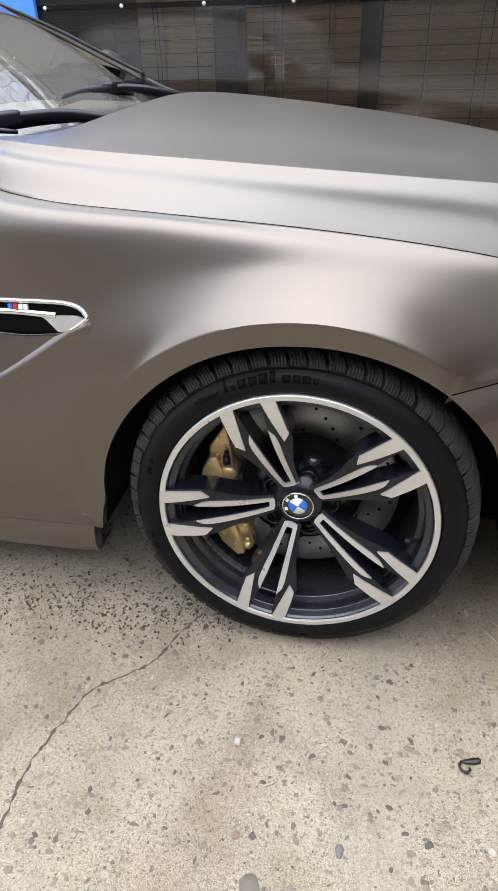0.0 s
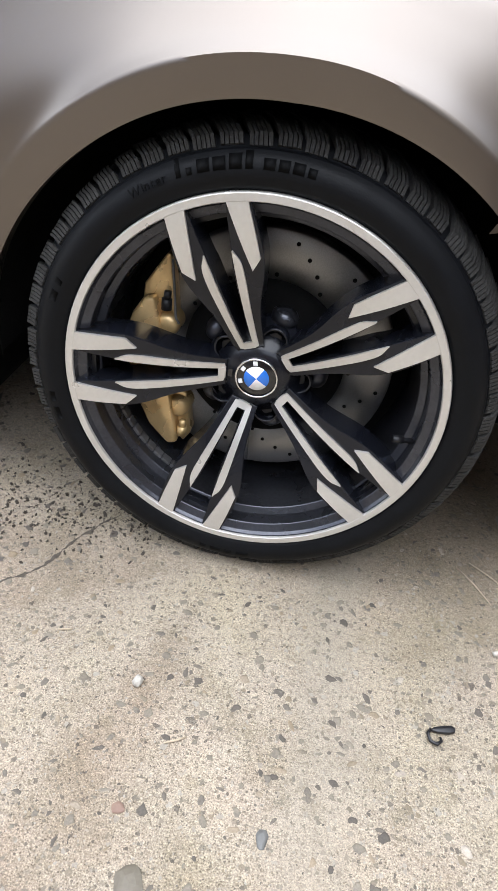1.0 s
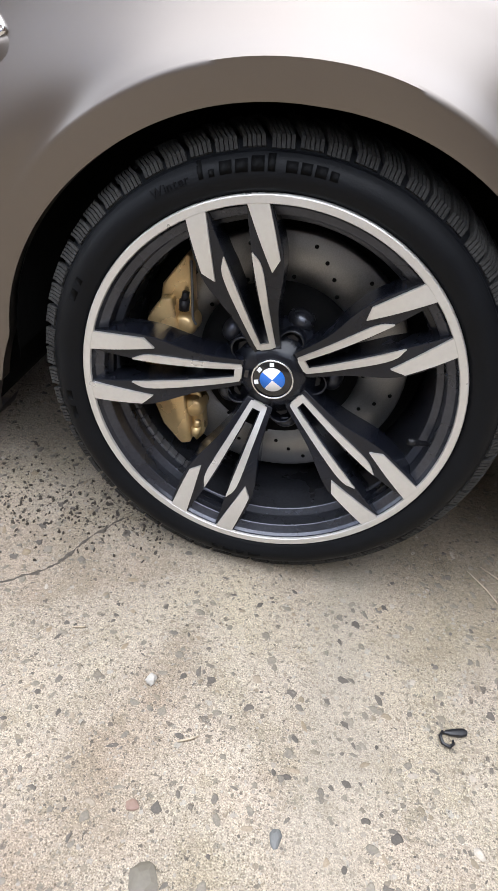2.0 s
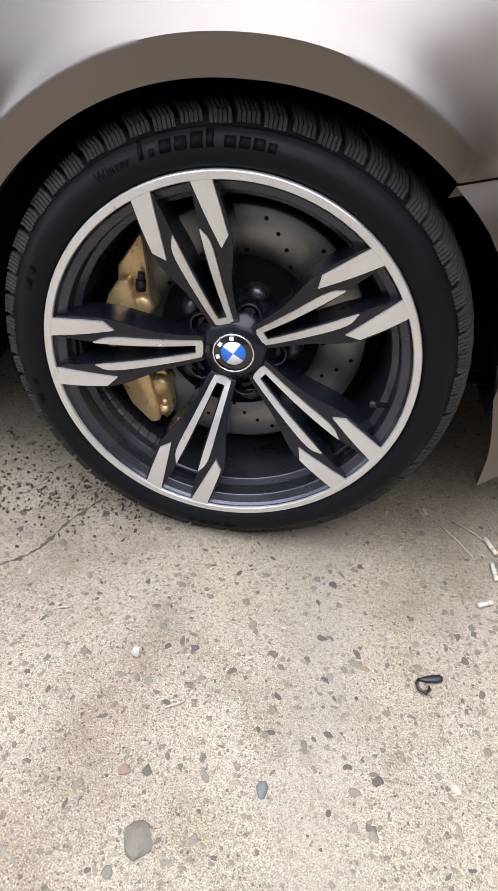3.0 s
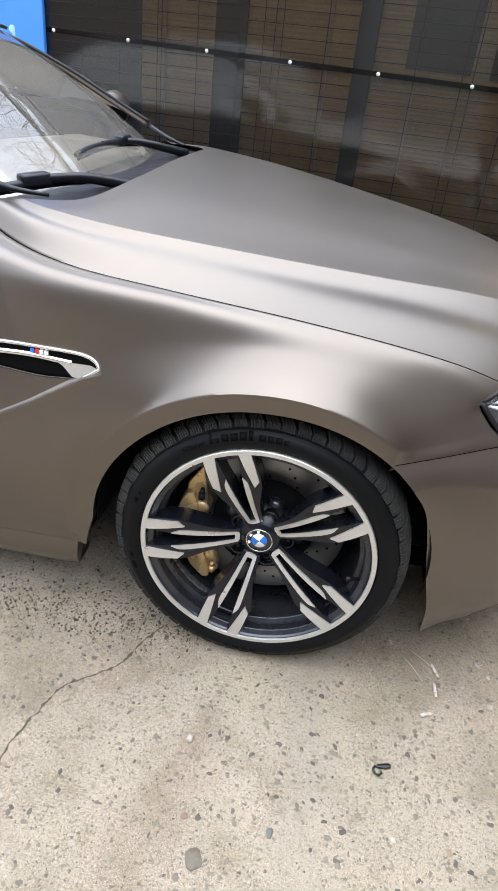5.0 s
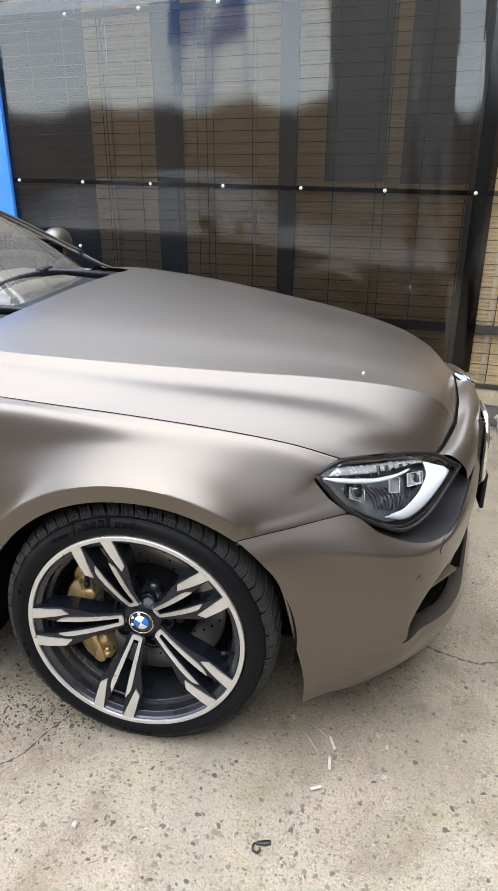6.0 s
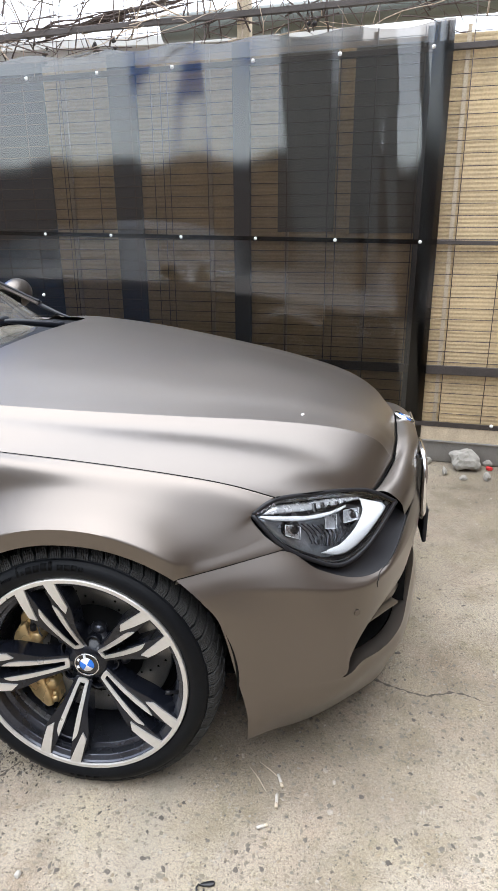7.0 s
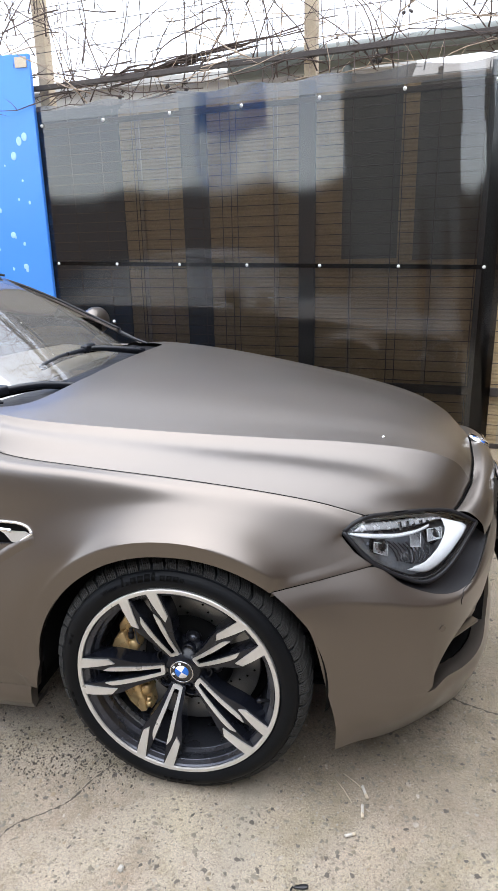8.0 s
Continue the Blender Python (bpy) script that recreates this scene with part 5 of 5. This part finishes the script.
def on_fence(s, z, off=0.0):
    """A place at s metres along the fence, z up, off metres towards the yard."""
    return F0 + FD * s + FN * off + Vector((0, 0, z))


FM = Matrix((( FD.x, -FN.x, 0, F0.x), (FD.y, -FN.y, 0, F0.y), (0, 0, 1, 0), (0, 0, 0, 1)))
RUST = shader("rusty_dark_steel", (0.055, 0.045, 0.04), 0.6, 0.4, var=0.35, scale=25, bump=0.2)
WIRE = shader("wire_steel", (0.07, 0.05, 0.045), 0.55, 0.5, var=0.3, scale=60)
MATM = shader("tan_reed_mat", (0.45, 0.335, 0.19), 0.7, var=0.22, scale=6, fine=90)
CURB = shader("dirty_concrete_curb", (0.17, 0.155, 0.135), 0.85, var=0.25, scale=10, bump=0.4, bump_scale=90)
POSTM = shader("weathered_wood_post", (0.42, 0.34, 0.24), 0.75, var=0.25, scale=14, fine=120, bump=0.3)
STEELP = shader("grey_painted_steel", (0.035, 0.042, 0.055), 0.5, 0.3, var=0.2, scale=12)
SNAP = shader("snap_plastic", (0.8, 0.79, 0.76), 0.35, var=0.08)

fence = empty("fence", "steel mesh fence lined with tan reed mat", "fence", on_fence(0, 0))


def fixed(name, bm, material, parent=fence, label="", **kw):
    ob = part(name, bm, material, parent, label, **kw)
    ob.matrix_parent_inverse = parent.matrix_world.inverted()
    return ob


# reed mat: fine horizontal ribs
zs = np.arange(0.2, 2.275, 0.011)
ss = np.linspace(-1.38, 5.0, 56)
pts = np.array([[on_fence(s, z, -0.05 + (0.0014 if i % 2 else -0.0006) + 0.006 * math.sin(s * 2.1 + z)) for i, z in enumerate(zs)] for s in ss])
fixed("reed_mat", bm_of(sheet(pts)), MATM, label="tan reed matting with fine horizontal ribs", smooth=False)
for k, s in enumerate(np.arange(-1.2, 5.0, 0.46)):
    bm = bmesh.new()
    cube(bm, (s - 0.011, 0.032, 0.2), (s + 0.011, 0.044, 2.3), FM)
    fixed("mat_batten", bm, POSTM, smooth=False)
bm = bmesh.new()
cube(bm, (-2.45, 0.046, 0.0), (-1.34, 0.052, 2.3), FM)
fixed("sheet_panel", bm, STEELP, label="dark grey sheet-metal panel", smooth=False)
wires = bmesh.new()
for k, z in enumerate(np.arange(0.25, 2.95, 0.061)):
    if z < 2.3 or k % 2:
        rod(wires, on_fence(-2.45, z, -0.012), on_fence(5.0, z, -0.012), 0.0022, 5)
fixed("mesh_wire", wires, WIRE, label="rusty welded mesh, horizontal wires")
wires = bmesh.new()
for k, s in enumerate(np.arange(-2.4, 5.0, 0.235)):
    rod(wires, on_fence(s, 0.2, -0.008), on_fence(s, 2.95 if k % 2 else 2.3, -0.008), 0.0024, 5)
for s in (0.42, 0.47, -0.62, -0.56, -1.2, 1.62, 1.68, 2.9):
    rod(wires, on_fence(s, 0.2, -0.006), on_fence(s, 2.95, -0.006), 0.0024, 5)
fixed("mesh_wire", wires, WIRE, label="rusty welded mesh, upright wires")
for z, h in ((0.57, 0.05), (1.295, 0.022), (2.2, 0.03), (2.43, 0.03)):
    bm = bmesh.new()
    tilt = -0.02 if z == 1.295 else 0.0
    for v in cube(bm, (-2.45, -0.002, z - h / 2), (5.0, 0.024, z + h / 2)):
        v.co.z += tilt * v.co.x
    bm.transform(FM)
    fixed("rail", bm, RUST, bevel=0.003, smooth=False)
for s, w in ((-0.08, 0.10), (0.95, 0.10), (1.95, 0.06), (2.95, 0.06), (4.0, 0.06)):
    bm = bmesh.new()
    cube(bm, (s - w / 2, 0.002, 0.0), (s + w / 2, 0.03, 2.3), FM)
    fixed("post", bm, STEELP, bevel=0.004, smooth=False)
# Plain dark panels added where the plastic sheet shows darker.
DARKPANEL = shader("dark_panel_grey", (0.125, 0.122, 0.108), 0.85, var=0.2, scale=8, fine=120)
for s0, s1, z0, z1 in ((0.13, 0.455, 1.33, 2.24), (0.545, 0.9, 1.32, 2.24)):
    bm = bmesh.new()
    cube(bm, (s0, 0.024, z0), (s1, 0.030, z1), FM)
    fixed("dark_mesh_panel", bm, DARKPANEL, label="plain dark panel added behind the mesh", smooth=False)
bm = bmesh.new()
cube(bm, (-0.9, 0.026, 0.0), (-0.72, 0.038, 2.3), FM)
fixed("upright_board", bm, STEELP, label="dark blue-grey upright board", bevel=0.003, smooth=False)
for s, w, h in ((-0.08, 0.07, 3.1), (-1.885, 0.075, 3.1), (2.4, 0.07, 3.1)):
    bm = bmesh.new()
    cube(bm, (s - w / 2, 0.055, 0.0), (s + w / 2, 0.055 + w, h), FM)
    fixed("tall_post", bm, POSTM, bevel=0.006, smooth=False, label="pale weathered post above the fence")
bm = bmesh.new()
cube(bm, (-2.45, 0.02, 0.0), (5.0, 0.12, 0.13), FM)
tagged(part("curb", bm, CURB, bevel=0.01), "dirty concrete curb under the fence", "curb", kind="structure")
bm = bmesh.new()
cube(bm, (0.9, -0.012, 0.15), (5.0, -0.004, 0.235), FM)
fixed("kick_board", bm, POSTM, smooth=False)
bm = bmesh.new()
cube(bm, (0.9, -0.016, 0.235), (5.0, -0.002, 0.262), FM)
fixed("rail", bm, RUST, smooth=False)

# smoky film hung on the mesh with white snaps
film_s, film_z = np.linspace(-1.93, 1.03, 130), np.linspace(0.16, 2.305, 70)


def film_off(s, z):
    edge = max(0.0, (s - 0.4) / 0.63)
    return 0.02 + 0.0022 * math.sin(2 * math.pi * s / 0.468) * max(0.0, (z - 1.6) / 0.6) + 0.002 * noise.noise(Vector((s * 2.2, z * 1.1, 0))) + 0.010 * edge * math.sin(s * 23 + z * 1.5) + 0.0015 * noise.noise(Vector((s * 5, z * 2.5, 3)))


pts = np.array([[on_fence(s, z + (0.012 * math.sin(2 * math.pi * s / 0.475 + 1) if z > 2.28 else 0), film_off(s, z)) for z in film_z] for s in film_s])
film_ = tagged(part("plastic_sheet", facing(bm_of(sheet(pts)), FN), FILM), "smoky glossy plastic sheet snapped to the fence", "plastic sheet")
bm = bmesh.new()
for z0, z1, off in ((1.283, 1.307, 0.03),):
    g = np.array([[on_fence(s, z - 0.02 * s, film_off(s, z) + 0.003) for z in (z0, (z0 + z1) / 2, z1)] for s in film_s])
    v, f = sheet(g)
    vs = [bm.verts.new(q) for q in v]
    for a in f:
        bm.faces.new([vs[i] for i in a])
HEM = clear("film_hem", (0.16, 0.15, 0.145), 0.15, 1.5)
HEM2 = clear("folded_film_hem", (0.34, 0.32, 0.31), 0.15, 2.0)
g = np.array([[on_fence(s, z + (0.012 * math.sin(2 * math.pi * s / 0.475 + 1) if z > 2.28 else 0), film_off(s, z) + 0.003) for z in (2.222, 2.25, 2.275, 2.305)] for s in film_s])
part("hem", facing(bm_of(sheet(g)), FN), HEM2, film_)
part("hem", facing(bm, FN), HEM, film_)
g = np.array([[on_fence(s, z, film_off(s, z) + 0.003) for z in film_z] for s in (0.93, 0.96, 1.0, 1.03)])
v, f = sheet(g)
part("hem", facing(bm_of((v, f)), FN), HEM, film_)
snap_at = [(s, 1.295 - 0.02 * s) for s in np.arange(-1.855, 1.0, 0.466)] + [(s, 2.202) for s in np.arange(-1.876, 1.0, 0.4685)] + [(-1.45, 0.94), (1.42, 0.26)]
for s, z in snap_at:
    bm = bmesh.new()
    o = film_off(s, z) if s < 1.03 else 0.016
    c = on_fence(s, z, o)
    rod(bm, c, c + FN * 0.008, 0.011, 14, 0.008)
    bmesh.ops.create_uvsphere(bm, u_segments=12, v_segments=6, radius=0.007, matrix=Matrix.Translation(c + FN * 0.008))
    fixed("snap", bm, SNAP, fence, label="white plastic snap")

# blue sheet-metal gate with pale splashes
BLUEM = shader("blue_gate_paint", (0.05, 0.23, 0.72), 0.35, var=0.08, scale=3, coat=0.2)
gate = empty("gate", "bright blue painted sheet-metal gate with pale splashes", "gate", (-2.6, 2.95, 0))
bm = bmesh.new()
cube(bm, (-4.6, 2.915, 0.05), (-1.785, 2.95, 2.62))
fixed("panel", bm, BLUEM, gate, bevel=0.005, smooth=False)
bm = bmesh.new()
for a, b in (((-4.6, 2.90, 0.05), (-4.54, 2.915, 2.62)), ((-3.2, 2.90, 0.05), (-3.14, 2.915, 2.62))):
    cube(bm, a, b)
fixed("gate_frame", bm, BLUEM, gate, smooth=False)
SPLASH = shader("pale_splash", (0.35, 0.55, 0.85), 0.5, var=0.2)
rng = random.Random(8)
for k in range(46):
    x, z, r = rng.uniform(-2.6, -1.85), rng.uniform(1.0, 2.5), rng.uniform(0.006, 0.022)
    bm = bmesh.new()
    bmesh.ops.create_uvsphere(bm, u_segments=10, v_segments=6, radius=r, matrix=pose(x, 2.915, z) @ Matrix.Diagonal((1, 0.1, rng.uniform(1, 1.4), 1)))
    fixed("splash", bm, SPLASH, gate)
bm = bmesh.new()
cube(bm, (-1.88, 2.907, 2.54), (-1.80, 2.917, 2.60))
fixed("gate_tag", bm, BUFF, gate, smooth=False)

# bare climbing stems over the fence
VINE = shader("bare_vine_bark", (0.07, 0.05, 0.042), 0.85, var=0.35, scale=40)
VINE2 = shader("pale_dead_stem", (0.36, 0.28, 0.21), 0.85, var=0.3, scale=40)
rng = random.Random(5)
for k in range(290):
    bm = bmesh.new()
    s, z = rng.uniform(-2.3, 3.2), rng.choice((rng.uniform(2.28, 2.45), rng.uniform(2.3, 2.9)))
    p = on_fence(s, z, -0.02)
    kind_ = rng.random()
    d = Vector((rng.uniform(-0.7, 0.7), rng.uniform(-0.1, 0.1), rng.uniform(0.6, 1.4) if kind_ < 0.6 else rng.uniform(-0.1, 0.3)))
    d.x += 0 if kind_ < 0.6 else rng.choice((-1, 1))
    d.normalize()
    pts = [p.copy()]
    n = rng.randint(6, 13)
    for i in range(n):
        d = (d + Vector((rng.uniform(-0.28, 0.28), rng.uniform(-0.12, 0.12), rng.uniform(-0.25, 0.2)))).normalized()
        p = p + d * 0.08
        p.z = max(p.z, 2.29)
        pts.append(p.copy())
    r0 = rng.uniform(0.002, 0.0056)
    pipe(bm, pts, [r0 * (1 - 0.7 * i / n) for i in range(n + 1)], 5)
    for i in range(1, n, 2):
        e = Vector((rng.uniform(-1, 1), rng.uniform(-0.3, 0.3), rng.uniform(-0.3, 1))).normalized()
        pipe(bm, [pts[i], pts[i] + e * 0.05, pts[i] + e * 0.11 + Vector((0, 0, rng.uniform(-0.03, 0.03)))], [r0 * 0.55, r0 * 0.4, 0.0007], 4)
    tagged(part("vine_stem", bm, VINE if rng.random() < 0.75 else VINE2), "bare dry climbing stem tangled over the fence", "vine", group="vines over the fence")
for k in range(12):
    bm = bmesh.new()
    a = rng.uniform(-1.75, -1.0)
    b = a + rng.uniform(0.5, 1.1)
    z0 = 2.40 + rng.uniform(0, 0.05) + 0.09 * (a + 1.75)
    pts = [on_fence(a + (b - a) * i / 8, z0 + 0.11 * (b - a) * i / 8 + rng.uniform(-0.012, 0.012), -0.1 - 0.02 * (k % 4)) for i in range(9)]
    pipe(bm, pts, [0.009 * rng.uniform(0.5, 1.2) * (1 - 0.07 * i) for i in range(9)], 6)
    tagged(part("dead_branch", bm, VINE), "thick dead branch lying along the fence top", "branch", group="branches on the fence")
LEAFM = shader("withered_leaf", (0.035, 0.03, 0.03), 0.8, var=0.3)
for s, z in ((-1.35, 2.34), (-1.0, 2.33), (0.45, 2.62), (0.95, 2.5), (1.15, 2.7), (-0.9, 2.36), (0.3, 2.36)):
    bm = bmesh.new()
    for i in range(7):
        o = on_fence(s + rng.uniform(-0.03, 0.03), z + rng.uniform(-0.05, 0.05), -0.1)
        bmesh.ops.create_icosphere(bm, subdivisions=1, radius=rng.uniform(0.008, 0.018), matrix=Matrix.Translation(o) @ pose(0, 0, 0, rng.uniform(0, 180), rng.uniform(0, 180), 0) @ Matrix.Diagonal((1, 0.35, 1, 1)))
    tagged(part("withered_leaves", bm, LEAFM), "dark withered leaf cluster on the vines", "leaves")

# behind the fence: a pale house with a dark gutter pipe
WALLW = shader("pale_render_wall", (0.48, 0.47, 0.46), 0.85, var=0.12, scale=2, fine=40, bump=0.2)
ROOFM = shader("grey_roof_sheet", (0.32, 0.31, 0.29), 0.7, var=0.2, scale=5)
PIPEM = shader("green_grey_pipe", (0.10, 0.11, 0.10), 0.5, 0.2, var=0.25, scale=6)
house = empty("house", "low pale house behind the fence with grey roof", "house", (0, 9, 0))
bm = bmesh.new()
cube(bm, (-5.5, 8.5, 0), (0.5, 8.7, 3.7))
fixed("wall", bm, WALLW, house, smooth=False)
bm = bmesh.new()
v = [(-5.9, 8.2, 3.62), (0.8, 8.2, 3.62), (0.8, 12, 4.3), (-5.9, 12, 4.3)]
prism(bm, [(a, b) for a, b, c in v], lambda a, b, d: Vector((a, b, 3.72 + (b - 8.2) * 0.15 - d)), 0.1)
fixed("roof", bm, ROOFM, house, smooth=False)
bm = bmesh.new()
pipe(bm, [(-0.6, 3.5, 2.58), (0.3, 3.45, 2.6), (1.5, 3.35, 2.63), (4.5, 3.1, 2.7)], 0.08, 16)
main_pipe = tagged(part("overground_pipe", bm, PIPEM), "grey-green pipe on posts behind the fence", "pipe")
for x in (0.2, 2.2, 4.2):
    bm = bmesh.new()
    rod(bm, (x, 3.45 - 0.08 * x, 0.0), (x, 3.45 - 0.08 * x, 2.56), 0.03, 8)
    part("pipe_support", bm, PIPEM, main_pipe)

# across the yard: the building that the sheet and the paint mirror
FACADE = shader("brown_plaster", (0.15, 0.105, 0.08), 0.85, var=0.2, scale=1.5, fine=30, bump=0.2)
GREYW = shader("grey_cladding", (0.24, 0.235, 0.225), 0.7, var=0.2, scale=2)
# Unseen but for reflections; set close to shade the yard and darken paint.
opp = empty("building", "low brown building across the yard with a taller grey wing", "building", (0, -5, 0))
for lo, hi, mt, nm in (((-20, -4.5, 0), (-2.45, -4.3, 2.36), FACADE, "lower_wall"), ((-2.45, -4.6, 0), (-0.25, -4.4, 4.0), GREYW, "wing_wall"), ((-0.25, -4.5, 0), (7.6, -4.3, 2.2), FACADE, "side_wall"), ((-20, -10, 2.36), (-2.45, -4.15, 2.48), ROOFM, "roof"), ((-2.5, -10, 4.0), (-0.2, -4.3, 4.12), ROOFM, "roof"), ((-0.25, -10, 2.2), (7.8, -4.15, 2.32), ROOFM, "roof")):
    bm = bmesh.new()
    cube(bm, lo, hi)
    fixed(nm, bm, mt, opp, smooth=False)
bm = bmesh.new()
cube(bm, (-4.9, -4.39, 3.35), (-3.75, -4.33, 4.1))
for x in (-4.8, -3.85):
    cube(bm, (x - 0.03, -4.39, 2.48), (x + 0.03, -4.33, 3.35))
fixed("sign_panel", bm, BLUEM, opp, smooth=False)

# the yard's far end: an unseen dark wall added to darken the car's reflections
DARKW = shader("dark_brown_render", (0.085, 0.07, 0.06), 0.85, var=0.2, scale=2, fine=30, bump=0.2)
dark_end_wall = empty("building", "added dark wall with panels at the end of the yard", "building", (3.4, -1, 0))
for lo, hi, mt, nm in (((2.9, -4.2, 0), (3.2, 1.9, 3.7), DARKW, "wall"), ((2.7, -4.2, 3.7), (8, 2.0, 3.85), ROOFM, "roof")):
    bm = bmesh.new()
    cube(bm, lo, hi)
    fixed(nm, bm, mt, dark_end_wall, smooth=False)
for y in (-3.9, -1.6, 0.2):
    bm = bmesh.new()
    cube(bm, (2.86, y, 0.0), (2.9, y + 1.6, 2.2))
    fixed("wall_panel", bm, FACADE, dark_end_wall, smooth=False)
